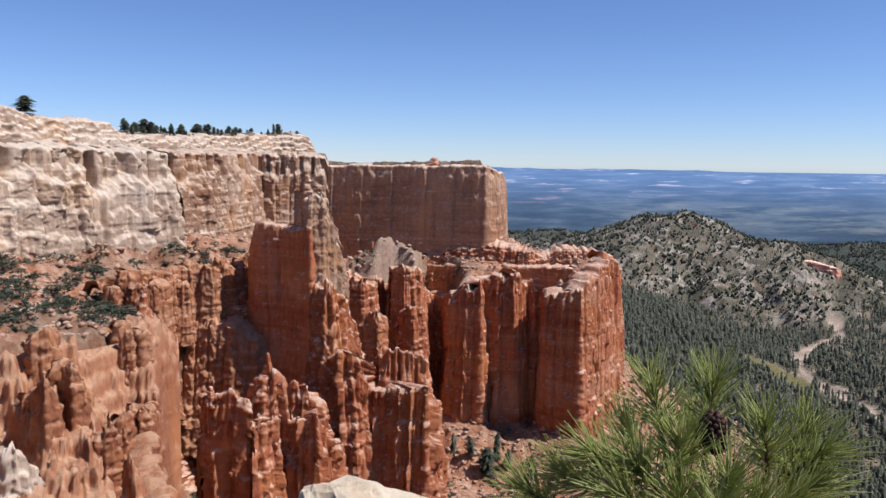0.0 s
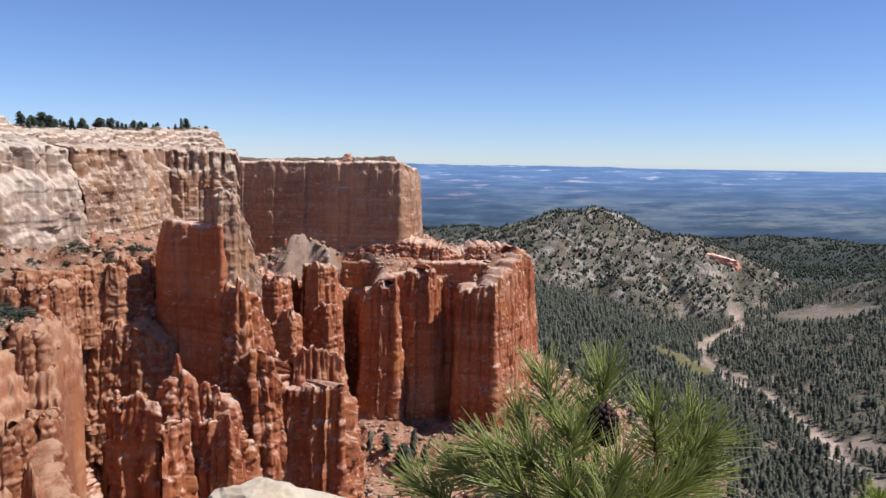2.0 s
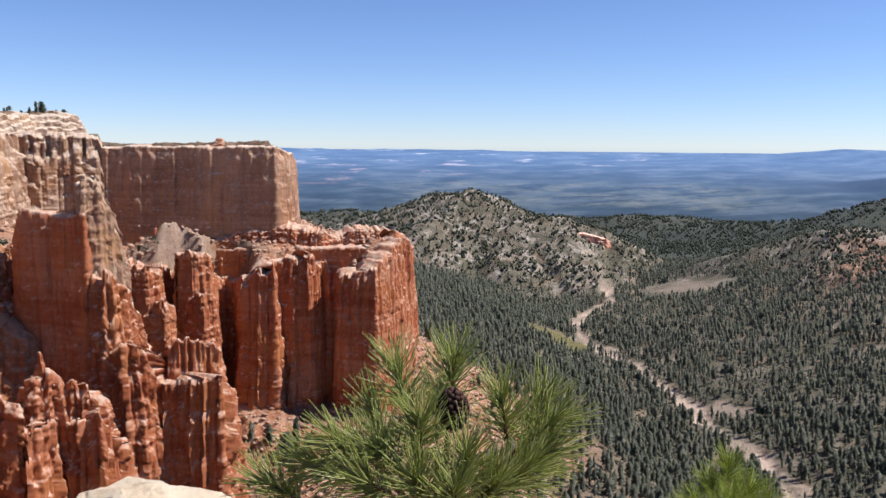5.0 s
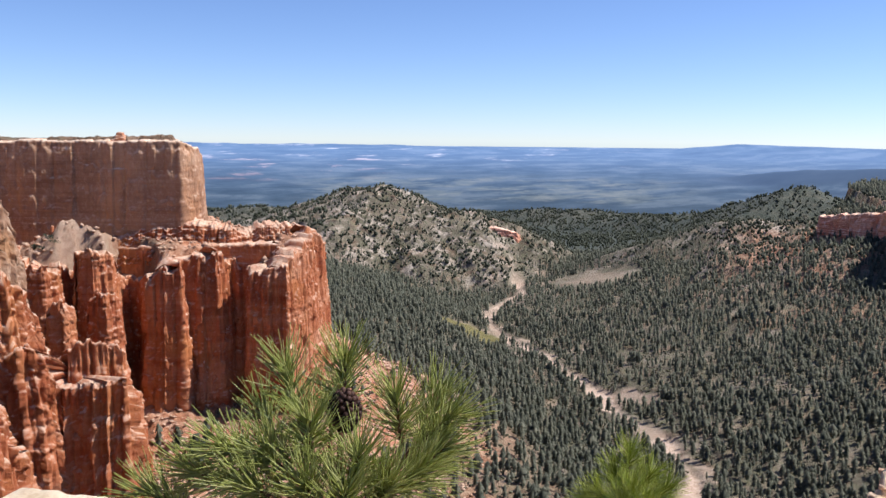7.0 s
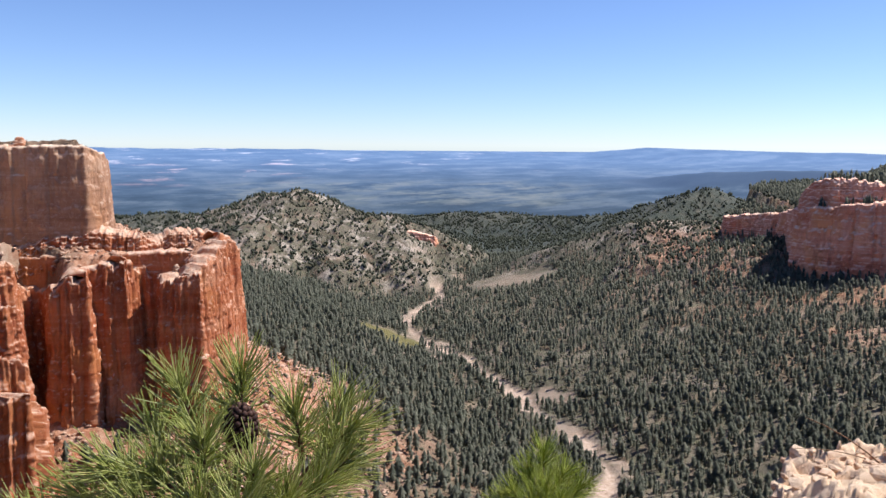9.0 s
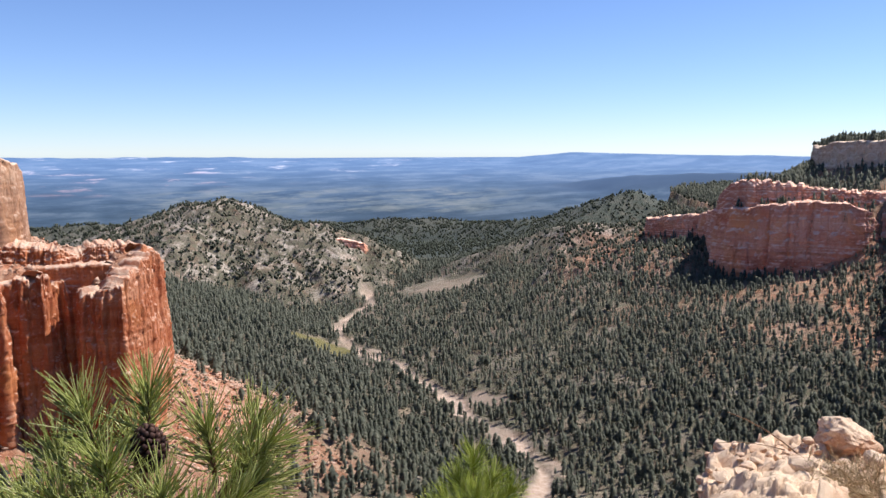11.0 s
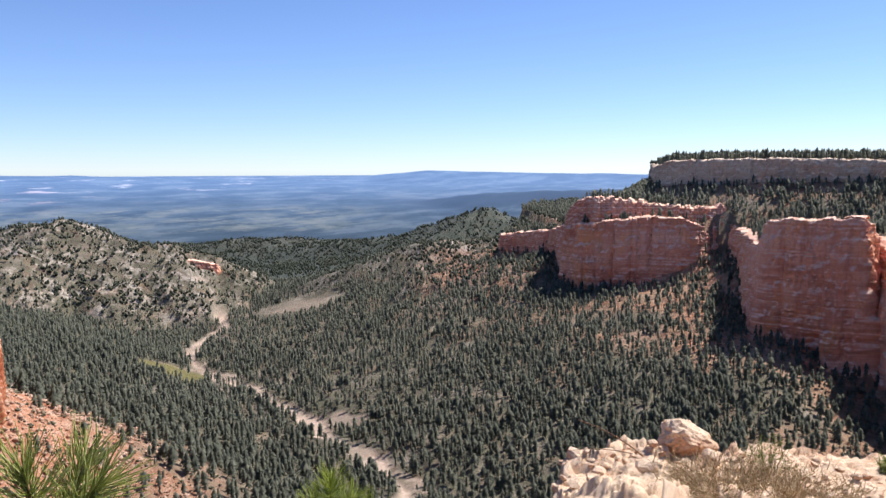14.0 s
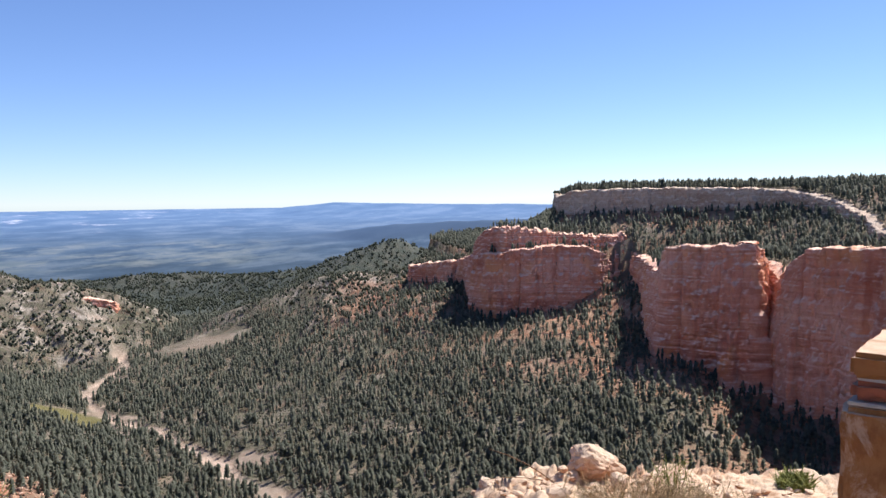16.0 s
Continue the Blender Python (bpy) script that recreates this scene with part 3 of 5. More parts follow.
def facets(D, Z, w, h, seed):
    """Broken rock: flat chips, each with its own set-off and tilt, that meet in sharp edges."""
    x, y = D / w, Z / h
    ix, iy = np.floor(x), np.floor(y)
    best, val = np.full(x.shape, 9.0), np.zeros(x.shape)
    o = ix * 0
    for dx in (-1, 0, 1):
        for dy in (-1, 0, 1):
            cx, cy = ix + dx, iy + dy
            ex, ey = x - cx - 0.5 - 0.45 * lattice(cx, cy, o, seed), y - cy - 0.5 - 0.45 * lattice(cx, cy, o, seed + 1)
            d = ex * ex + ey * ey
            m = d < best
            best = np.where(m, d, best)
            val = np.where(m, 0.55 * lattice(cx, cy, o, seed + 2) + 0.9 * lattice(cx, cy, o, seed + 3) * ex + 0.8 * lattice(cx, cy, o, seed + 4) * ey, val)
    return val


def prisms(D, Z, w, h, seed):
    """Upright rock pillars: flat fronts set forward or back, each broken off at its own ledges, with cracks between."""
    dd = D / w + 0.12 * vnoise(D / (2.5 * w), Z / (2 * h), 0, seed)
    dd = dd + 0.4 * vnoise(dd * 0.6, 0, 0, seed + 1)
    col = np.floor(dd)
    f = dd - col
    zz = Z / h + 9.7 * lattice(col, col * 0, col * 0, seed + 2) + 0.12 * vnoise(D / (0.3 * w), Z / h, 0, seed + 3)
    own = lattice(col, np.floor(zz), col * 0, seed + 4)
    stand = lattice(col, col * 0, col * 0, seed + 5)
    edge = np.minimum(f, 1 - f) * w
    return 0.55 * own + 0.5 * stand + 0.2 * (1 - np.abs(2 * f - 1) ** 6) - 0.5 * np.exp(-(edge / (0.05 * w + 0.12)) ** 2) - 0.1


def resample(line, step, soft=6.0):
    pts = np.array(line, float)
    seg = np.hypot(np.diff(pts[:, 0]), np.diff(pts[:, 1]))
    s = np.concatenate([[0], np.cumsum(seg)])
    n = max(int(s[-1] / step), 8)
    u = np.linspace(0, s[-1], n)
    out = np.stack([np.interp(u, s, pts[:, k]) for k in range(pts.shape[1])], 1)
    k = max(int(soft / step), 1)
    ker = np.hanning(2 * k + 3)
    ker /= ker.sum()
    for c in (0, 1):
        ext = np.concatenate([np.full(k + 1, out[0, c]), out[:, c], np.full(k + 1, out[-1, c])])
        ext[:k + 1] += (np.arange(-k - 1, 0)) * (out[1, c] - out[0, c])
        ext[-k - 1:] += (np.arange(1, k + 2)) * (out[-1, c] - out[-2, c])
        out[:, c] = np.convolve(ext, ker, "valid")
    return u, out


def strata(Z, D, seed, thick=1.3):
    """Thin level beds, each set in or out by its own amount, in -1..1."""
    zz = (Z + 0.5 * vnoise(D / 22, 0, 0, seed)) / thick
    zz = zz + 0.7 * vnoise(zz * 0.6, 0, 0, seed + 1)
    return lattice(np.floor(zz), zz * 0, zz * 0, seed + 2) * (0.55 + 0.45 * vnoise(D / 5, Z / 9, 0, seed + 3))


def sheer(D, Z, down, seed, w, amp, bed, step, fine, batter, turn=(0.0, 0.2)):
    """Jointed rock: broad flat panels parted by cracks, broken off at pale ledges, with thin beds."""
    Dw = D + 0.9 * fbm(D / 14, Z / 22, 0, 2, seed)
    o = amp * prisms(Dw, Z, w, 3.4 * w, seed + 2)
    o = o + 0.5 * amp * prisms(D + 0.3 * Dw, Z, w / 2.6, 1.3 * w, seed + 9) * smooth(-0.35, 0.2, fbm(D / 16, Z / 16, 0, 2, seed + 8))
    o = o + bed * strata(Z, D, seed + 20)
    o = o + fine * (facets(D, Z, 1.7, 2.4, seed + 30) + 0.6 * facets(D, Z, 0.8, 0.9, seed + 33)) * (0.45 + 0.55 * smooth(-0.2, 0.3, fbm(D / 9, Z / 9, 0, 2, seed + 34)))
    q = Dw / (1.3 * w) + 0.3 * vnoise(Dw / (3 * w), 0, 0, seed + 42)
    o = o + 1.3 * w * (turn[0] + turn[1] * lattice(np.floor(q), np.floor(Z / (5 * w) + 0.4 * np.floor(q)), q * 0, seed + 43)) * (q - np.floor(q) - 0.5)
    own = lattice(np.floor(Dw / (0.8 * w)), D * 0, D * 0, seed + 40)
    if step:
        t = down / step + 3 * own + 0.25 * vnoise(D / 2.5, 0, 0, seed + 41)
        down = step * (np.floor(t) + smooth(0.75, 1.0, t - np.floor(t)) - 3 * own)
    return o + batter * down


def bluff_mesh(name, line, material, closed=False, step=0.36, row=0.42, w=5.0, amp=1.0, bed=0.22, ledge=7.0, fine=0.3, batter=0.06, crown=0.8, cap=8.0, rise=0.1, soft=0.7, sink=3.0, seed=1, niche=None, turn=(0.0, 0.2)):
    """A rock wall over a plan line with sharp corners; closed: a free-standing block. niche: height of a crown of pillars, spacing and depth."""
    if closed:
        line = list(line) + [line[0]]
    u, p = resample(line, step, soft)
    tx, ty = np.gradient(p[:, 0]), np.gradient(p[:, 1])
    k = max(int(1.2 / step), 1)
    tx, ty = (np.convolve(np.pad(q, k, "wrap" if closed else "edge"), np.ones(2 * k + 1) / (2 * k + 1), "valid") for q in (tx, ty))
    ln = np.hypot(tx, ty) + 1e-9
    nx, ny = (ty / ln)[:, None], (-tx / ln)[:, None]
    top = p[:, 2] + crown * (0.6 * lattice(np.floor(u / (0.6 * w)), u * 0, u * 0, seed + 60) + 0.4 * lattice(np.floor(u / (0.2 * w + 1) + 0.5), u * 0, u * 0, seed + 61) + 0.2 * vnoise(u / 1.3, 0, 0, seed + 62))
    top, foot = top[:, None], p[:, 3][:, None] - sink
    rows = int(np.max(top - foot) / row) + 4
    U, V = np.meshgrid(u, np.linspace(0, 1, rows), indexing="ij")
    Z = foot + (top - foot) * V
    down = top - Z
    o = sheer(U, Z, down, seed, w, amp, bed, ledge, fine, batter, turn)
    if niche:
        tall, space, deep = niche
        q = U / space + 0.5 * vnoise(U / (1.7 * space), 0, 0, seed + 70)
        f, own = q - np.floor(q), lattice(np.floor(q), q * 0, q * 0, seed + 71)
        low = tall * (1 + 0.45 * own + 0.25 * vnoise(U / 2, 0, 0, seed + 72))
        o = o - deep * (0.65 + 0.5 * own) * smooth(0.52, 0.62, f + 0.08 * vnoise(Z / 1.2, U * 0, 0, seed + 73)) * smooth(low, low - 1.3, down) * smooth(0.2, 1.6, down)
        o = o + 0.5 * deep * smooth(low - 0.6, low + 2.5, down)
    o = o - 0.4 * smooth(0.8, 0.0, down)
    X, Y = p[:, 0][:, None] + nx * o, p[:, 1][:, None] + ny * o
    if closed:
        cx, cy, ct = X[:, -1].mean(), Y[:, -1].mean(), np.median(Z[:, -1])
        f = np.array([0.9, 0.72, 0.5, 0.28, 0.05])
        XB, YB = cx + (X[:, -1:] - cx) * f, cy + (Y[:, -1:] - cy) * f
        ZB = Z[:, -1:] * f ** 0.6 + ct * (1 - f ** 0.6) + rise * 4 * (1 - f) + 0.5 * fbm(XB / 1.5, YB / 1.5, 0, 3, seed + 64)
    else:
        back = np.array([0.5, 1.2, 2.4, 4.0, 6.0, 9.0, 13.0])
        back = back[back <= cap]
        XB, YB = X[:, -1:] - nx * back, Y[:, -1:] - ny * back
        ZB = Z[:, -1:] + 0.7 * fbm(XB / 2, YB / 2, 0, 3, seed + 64) + rise * back - np.where(back == back[-1], 3.0, 0)
    X, Y, Z = np.concatenate([X, XB], 1), np.concatenate([Y, YB], 1), np.concatenate([Z, ZB], 1)
    return mesh_of(name, np.stack([X, Y, Z], -1).reshape(-1, 3), grid_faces(len(u), X.shape[1]), material)


def cliff(name, label, me):
    return tagged(new(name, me), label, "cliff", kind="structure")


cliff("rim_cliff", "pale cream limestone rim cliff with a crown of pillars and alcoves",
      bluff_mesh("rim_cliff", plan(RIM[:6]), WHITE_ROCK, step=0.4, row=0.36, w=8, amp=1.6, bed=0.25, ledge=9, fine=0.5, batter=0.14, crown=0.9, cap=13, rise=0.22, soft=3, sink=10, seed=3, niche=(9.0, 6.4, 5.0), turn=(0.25, 0.45)))
cliff("rim_cliff", "buff and pink limestone rim cliff with alcoves under its crown",
      bluff_mesh("rim_cliff", plan(RIM[5:10]), BUFF_ROCK, step=0.36, row=0.36, w=7, amp=1.1, bed=0.3, ledge=9, fine=0.45, batter=0.11, crown=0.9, cap=13, rise=0.2, soft=2, sink=10, seed=7, niche=(8.0, 4.6, 3.0), turn=(0.15, 0.35)))
cliff("butte", "flat-topped tan and orange sandstone butte with a pale sunlit end",
      bluff_mesh("butte", plan(RIM[9:15]), TAN_ROCK, row=0.4, w=13, amp=0.7, bed=0.15, ledge=11, fine=0.25, batter=0.05, crown=0.7, cap=13, rise=0.05, soft=1.5, sink=8, seed=23, niche=(3.0, 3.4, 0.5), turn=(0.05, 0.05)))
cliff("upper_cliff", "stepped white limestone tier on the plateau rim",
      bluff_mesh("upper_cliff", plan(UPPER), WHITE_ROCK, step=0.5, row=0.4, w=8, amp=1.2, bed=0.5, ledge=3, fine=0.5, batter=0.45, crown=1.2, cap=13, rise=0.12, soft=3, seed=33))
cliff("red_cliff", "sheer orange-red sandstone cliff with sharp buttresses and shaded recesses",
      bluff_mesh("red_cliff", plan(BENCH[1:22]), RED_ROCK, step=0.36, row=0.42, w=4.4, amp=1.25, bed=0.12, ledge=13, fine=0.4, batter=0.05, crown=2.6, cap=9, soft=0.5, turn=(0.0, 0.28), seed=43))
SLAB = [(-1.75, 364, -45.6, -58.9), (4.05, 352, -44.5, -57.0), (9.78, 342, -43.3, -55.7), (10.24, 350, -42.3, -54.9), (11.29, 351, -37.1, -49.9), (11.84, 362, -39.4, -48.9), (12.08, 385, -44.5, -51.9)]
cliff("red_ledge", "thick red sandstone slab above the sheer cliff",
      bluff_mesh("red_ledge", plan(SLAB), RED_ROCK, step=0.3, row=0.3, w=7, amp=0.5, bed=0.5, ledge=0, fine=0.25, batter=-0.04, crown=0.5, cap=9, soft=0.6, seed=53))
HEADS = [(-1.75, 366, -42.5, -51.5), (0.64, 361, -37.9, -48.1), (3.43, 358, -35.8, -47.4), (6.21, 355, -37.7, -46.6), (7.09, 360, -40.8, -47.1), (8.57, 362, -37.0, -44.6), (10.91, 366, -39.5, -44.6), (11.3, 380, -42.3, -48.8)]
cliff("back_ledge", "ragged row of red rock heads below the butte",
      bluff_mesh("back_ledge", plan(HEADS), RED_ROCK, step=0.3, row=0.3, w=3.2, amp=1.3, bed=0.4, ledge=2.5, fine=0.4, batter=0.25, crown=1.0, cap=9, rise=0.25, soft=0.6, turn=(-0.1, 0.4), seed=55))
HILL_LINE = [(21.6, 1310, -130, -150), (22.2, 1290, -130.7, -156.9), (23.08, 1268, -133.5, -160.2), (24.6, 1260, -133.9, -163.1), (26.0, 1266, -141.1, -166.0), (26.4, 1290, -152, -170.7)]
cliff("hill_outcrop", "small red and grey cliff on the scrub-covered hill",
      bluff_mesh("hill_outcrop", plan(HILL_LINE), FAR_ROCK, step=1.2, row=1.1, w=14, amp=1.6, bed=0.8, ledge=9, fine=0.8, batter=0.15, crown=1.2, cap=13, soft=2, sink=10, seed=59))


def terraces(z, h, k):
    """Level beds cut into a slope."""
    t = z / h
    f = np.floor(t)
    return z + k * (h * (f + smooth(0.3, 0.75, t - f)) - z)


def gullied(A, Q, seed):
    """Height of the eroded spurs and gullies below the debris slope: sharp crests, steep bedded sides."""
    X, Y = at(A, Q)
    d, _, top, _ = field(X, Y, plan(EDGE))
    within = inside(X, Y, EDGE, EDGE_BACK)
    d = np.where(within, -d, d)
    across = np.radians(A) * 190 + 3.0 * fbm(X / 22, Y / 22, 0, 3, seed)
    spur = 1 - np.abs(vnoise(across / 10 + Q / 30, Q / 60, 0, seed + 1)) * 2.0
    rill = 1 - np.abs(vnoise(across / 3.6 + Q / 14, Q / 22, 0, seed + 2)) * 1.9
    fine = 1 - np.abs(vnoise(across / 1.3, Q / 7, 0, seed + 3)) * 1.9
    fall = np.clip(d, 0, 200)
    fade = smooth(-6, 8, d)
    Z = top + 1.0 - 0.80 * fall - 3 * smooth(0, 6, d) + fade * (10.0 * (spur - 0.45) + 2.4 * (rill - 0.3) + 0.6 * (fine - 0.3))
    Z = Z - 34 * smooth(-20.4, -18.6, A + 0.012 * (Q - 190) + 0.8 * vnoise(Q / 9, 0, 0, seed + 9)) * smooth(2, 14, d)
    Z = Z + 2.6 * facets(X, Y, 6.0, 6.0, seed + 8) + 1.5 * facets(X, Y, 2.6, 2.6, seed + 10)
    Z = terraces(Z + 0.8 * fbm(X / 20, Y / 20, 0, 2, seed + 6), 4.3, 0.55)
    Z = terraces(Z, 1.3, 0.35) + 0.5 * facets(X, Y, 1.1, 1.1, seed + 7)
    return np.where(within, np.minimum(Z, top - 0.5 - 0.3 * np.abs(d)), Z)


def badlands(az0, az1, r0, r1, da, dr, seed):
    A, Q = np.meshgrid(np.arange(az0, az1, da), np.arange(r0, r1, dr), indexing="ij")
    return mesh_of("gullied_slope", np.stack([*at(A, Q), gullied(A, Q, seed)], -1).reshape(-1, 3), grid_faces(*A.shape), GULLY_ROCK)


cliff("gullied_slope", "steep gullied orange and pink rock slope below the bushes", badlands(-32.5, -18.2, 118, 232, 0.085, 0.42, 157))
STEP_LINE = [(-22.93, 242, -34.0, -43.5), (-20.85, 250, -33.8, -46), (-18.7, 262, -34.1, -50), (-15.77, 276, -34.4, -54), (-13.32, 290, -32.4, -56), (-11, 305, -35, -60)]
cliff("stepped_ledge", "stepped orange rock ledges below the pale rim",
      bluff_mesh("stepped_ledge", plan(STEP_LINE), GULLY_ROCK, row=0.34, w=4.8, amp=1.2, bed=0.35, ledge=4, fine=0.3, batter=0.12, crown=1.6, cap=6, rise=-0.1, turn=(-0.1, 0.45), seed=147))
BAND = [(-31, 196, -46, -60), (-27.09, 205, -46.3, -62.2), (-24.08, 222, -46.9, -63.0), (-19.71, 238, -50.0, -66.2), (-18.78, 268, -50.2, -86.0), (-15.09, 262, -51.6, -93.0), (-13.28, 258, -55.6, -96.0), (-12, 262, -56, -96)]
cliff("gully_wall", "dark red rock wall at the head of a shaded gully",
      bluff_mesh("gully_wall", plan(BAND), GULLY_ROCK, row=0.38, w=4.5, amp=1.2, bed=0.4, ledge=5, fine=0.4, batter=0.16, crown=1.6, cap=9, rise=0.2, turn=(0.05, 0.35), seed=143))
cliff("gully_side", "orange fluted rock wall beside the shaded gully",
      bluff_mesh("gully_side", plan([(-18.9, 150, -64, -100), (-19.4, 165, -61, -100), (-20.0, 182, -58, -98), (-20.3, 200, -52, -92), (-20.0, 222, -50, -90)]), GULLY_ROCK, step=0.3, row=0.36, w=3.4, amp=1.4, bed=0.25, ledge=6, fine=0.4, batter=0.12, crown=2.4, cap=6, rise=-0.2, seed=149, turn=(0.2, 0.5)))
cliff("far_red_cliff", "pink and red cliff across the valley with a dark shadow at its foot",
      bluff_mesh("far_red_cliff", plan(FAR_CLIFF), FAR_ROCK, step=0.8, row=0.8, w=16, amp=2.2, bed=1.0, ledge=17, fine=0.9, batter=0.14, crown=1.4, cap=13, soft=2, sink=8, seed=63, turn=(0.0, 0.32)))
cliff("far_red_tier", "upper tier of broken red ledges on the pink cliff",
      bluff_mesh("far_red_tier", plan(FAR_TIER), FAR_ROCK, step=0.7, row=0.7, w=8, amp=2.0, bed=1.2, ledge=6, fine=1.0, batter=0.25, crown=2.2, cap=13, soft=1.5, seed=67, turn=(0.0, 0.3)))
cliff("near_red_cliff", "tall pink and red cliff across the valley with dark shade at its foot",
      bluff_mesh("near_red_cliff", plan(NEAR_CLIFF[:14]), FAR_ROCK, step=0.9, row=0.85, w=15, amp=2.4, bed=1.0, ledge=19, fine=0.9, batter=0.13, crown=1.2, cap=13, soft=1.5, sink=18, seed=73, turn=(0.0, 0.32)))
cliff("mesa_cliff", "flat mesa rim of pale buff rock",
      bluff_mesh("mesa_cliff", plan(MESA), MESA_ROCK, step=0.9, row=0.8, w=14, amp=1.4, bed=0.8, ledge=12, fine=0.8, batter=0.16, crown=1.2, cap=13, soft=2, seed=83, turn=(0.0, 0.15)))


# free-standing towers and fins: plan outline, clockwise from the near left corner
def fin(name, label, outline, material=RED_ROCK, **shape):
    return cliff(name, label, bluff_mesh(name, [(*at(a, r), top, foot) for a, r, top, foot in outline], material, True, **{"step": 0.34, "row": 0.4, "sink": 4.0, "soft": 0.5, **shape}))


fin("tower", "tall shaded red rock wall with a white boulder on its top",
    [(-13.58, 272, -29.1, -90), (-13.02, 265, -19.2, -90), (-10.89, 256, -20.7, -92), (-9.35, 248, -19.7, -94), (-8.88, 258, -20.5, -94), (-9.19, 270, -21.5, -92), (-13.1, 278, -20.7, -90)], w=6, amp=0.6, bed=0.1, ledge=18, fine=0.3, batter=0.03, seed=103, turn=(0.05, 0.08))
fin("tower_spire", "buff sunlit rock spire at the end of the tall red wall",
    [(-9.72, 256, -13.0, -84), (-9.53, 250, -10.1, -84), (-8.4, 251, -10.1, -84), (-7.71, 254, -19.8, -84), (-7.2, 257, -29.0, -84), (-6.61, 262, -38.7, -84), (-7.08, 270, -30.5, -84), (-8.29, 262, -10.5, -84), (-9.45, 264, -10.7, -84)], BUFF_ROCK, w=2.6, amp=0.7, bed=0.3, ledge=5, fine=0.4, batter=0.03, crown=1.2, seed=105, turn=(-0.15, 0.3))
fin("tower_apron", "split red columns at the foot of the rock tower",
    [(-9.49, 249, -39.3, -84), (-8.11, 243, -36.7, -84), (-7.17, 247, -40.0, -84), (-6.29, 252, -48.0, -84), (-5.53, 256, -63.4, -84), (-6.53, 262, -49.8, -84), (-8.9, 260, -41.1, -84)], w=2.2, amp=1.2, bed=0.3, ledge=6, fine=0.4, batter=0.10, crown=3.0, seed=107, turn=(-0.45, 0.4))
fin("column_fin", "sunlit orange rock fin of upright fluted columns under a level ledge",
    [(-8.33, 244, -60.2, -118), (-7.33, 238, -54.6, -118), (-6.05, 240, -57.7, -118), (-4.92, 244, -69.3, -118), (-3.3, 240, -68.2, -118), (-0.86, 237, -67.0, -118), (-0.28, 243, -71.7, -118), (-0.11, 256, -78.3, -118), (-3.71, 262, -74.4, -118), (-7.73, 262, -64.7, -118)], w=3.0, amp=1.2, bed=0.3, ledge=14, fine=0.4, batter=0.08, crown=0.8, seed=123, turn=(-0.5, 0.4))
fin("colonnade", "row of thin red columns standing on the ledge",
    [(-5.89, 248, -63.2, -74), (-3.72, 246, -57.8, -74), (-2.1, 246, -58.3, -74), (-1.0, 246, -60.1, -74), (-0.88, 251, -62.2, -74), (-3.31, 252, -59.7, -74), (-5.73, 254, -64.7, -74)], w=2.3, amp=0.4, bed=0.4, ledge=0, fine=0.3, batter=0.02, crown=1.4, seed=127, niche=(9.0, 2.1, 2.0))
fin("castle_fin", "shaded red rock block with a pale sloping top",
    [(-16.83, 203, -58.1, -110), (-14.97, 199, -55.2, -110), (-13.72, 196, -57.7, -110), (-13.34, 206, -61.3, -110), (-13.65, 216, -63.6, -110), (-16.68, 216, -61.9, -110)], w=3.2, amp=1.0, bed=0.25, ledge=9, fine=0.4, batter=0.05, crown=1.6, seed=113, turn=(-0.35, 0.45))
fin("castle_fin", "broken red rock fin with sunlit fluted columns below a ledge",
    [(-13.43, 195, -62.0, -110), (-11.64, 201, -63.6, -110), (-11.48, 204, -64.8, -110), (-9.5, 200, -63.3, -110), (-9.1, 198, -61.6, -110), (-7.26, 208, -75.6, -112), (-7.34, 220, -76.7, -112), (-13.28, 220, -70.0, -112)], w=2.8, amp=1.2, bed=0.25, ledge=12, fine=0.4, batter=0.07, crown=1.0, seed=115, turn=(-0.55, 0.35))
fin("castle_crown", "turreted pale orange rock crown on the broken fin",
    [(-13.25, 205, -57.2, -70), (-12.92, 202, -52.6, -70), (-11.61, 203, -54.2, -70), (-10.83, 205, -57.3, -70), (-9.41, 203, -58.5, -70), (-8.34, 208, -63.1, -72), (-8.54, 216, -63.4, -74), (-12.85, 216, -57.3, -74)], w=2.2, amp=1.1, bed=0.4, ledge=3.5, fine=0.5, batter=0.12, crown=2.4, seed=117, turn=(-0.5, 0.35))
for outline, seed in (([(-27.22, 164, -42.3, -72), (-26.54, 161, -39.4, -72), (-25.85, 165, -43.0, -72), (-25.98, 171, -44.5, -72), (-27.09, 171, -44.1, -72)], 133), ([(-25.41, 170, -41.1, -74), (-24.85, 167, -38.4, -74), (-24.17, 171, -45.1, -74), (-23.77, 177, -57.5, -74), (-25.15, 178, -43.1, -74)], 135)):
    fin("banded_spire", "tall banded pink and white rock spire beside a dark cleft", outline, GULLY_ROCK, w=2.2, amp=0.7, bed=0.55, ledge=4, fine=0.5, batter=0.05, crown=1.5, seed=seed, turn=(-0.15, 0.4))
fin("pale_crag", "pale pitted rock crag at the bottom of the gully", [(-29.9, 152, -49.1, -75), (-28.57, 149, -47.6, -75), (-27.69, 150, -49.3, -75), (-27.22, 155, -54.2, -75), (-27.35, 163, -56.9, -75), (-29.9, 163, -52.7, -75)], WHITE_ROCK, w=2.2, amp=0.9, bed=0.3, ledge=3, fine=0.6, batter=0.15, crown=1.5, seed=141, turn=(0.0, 0.5))
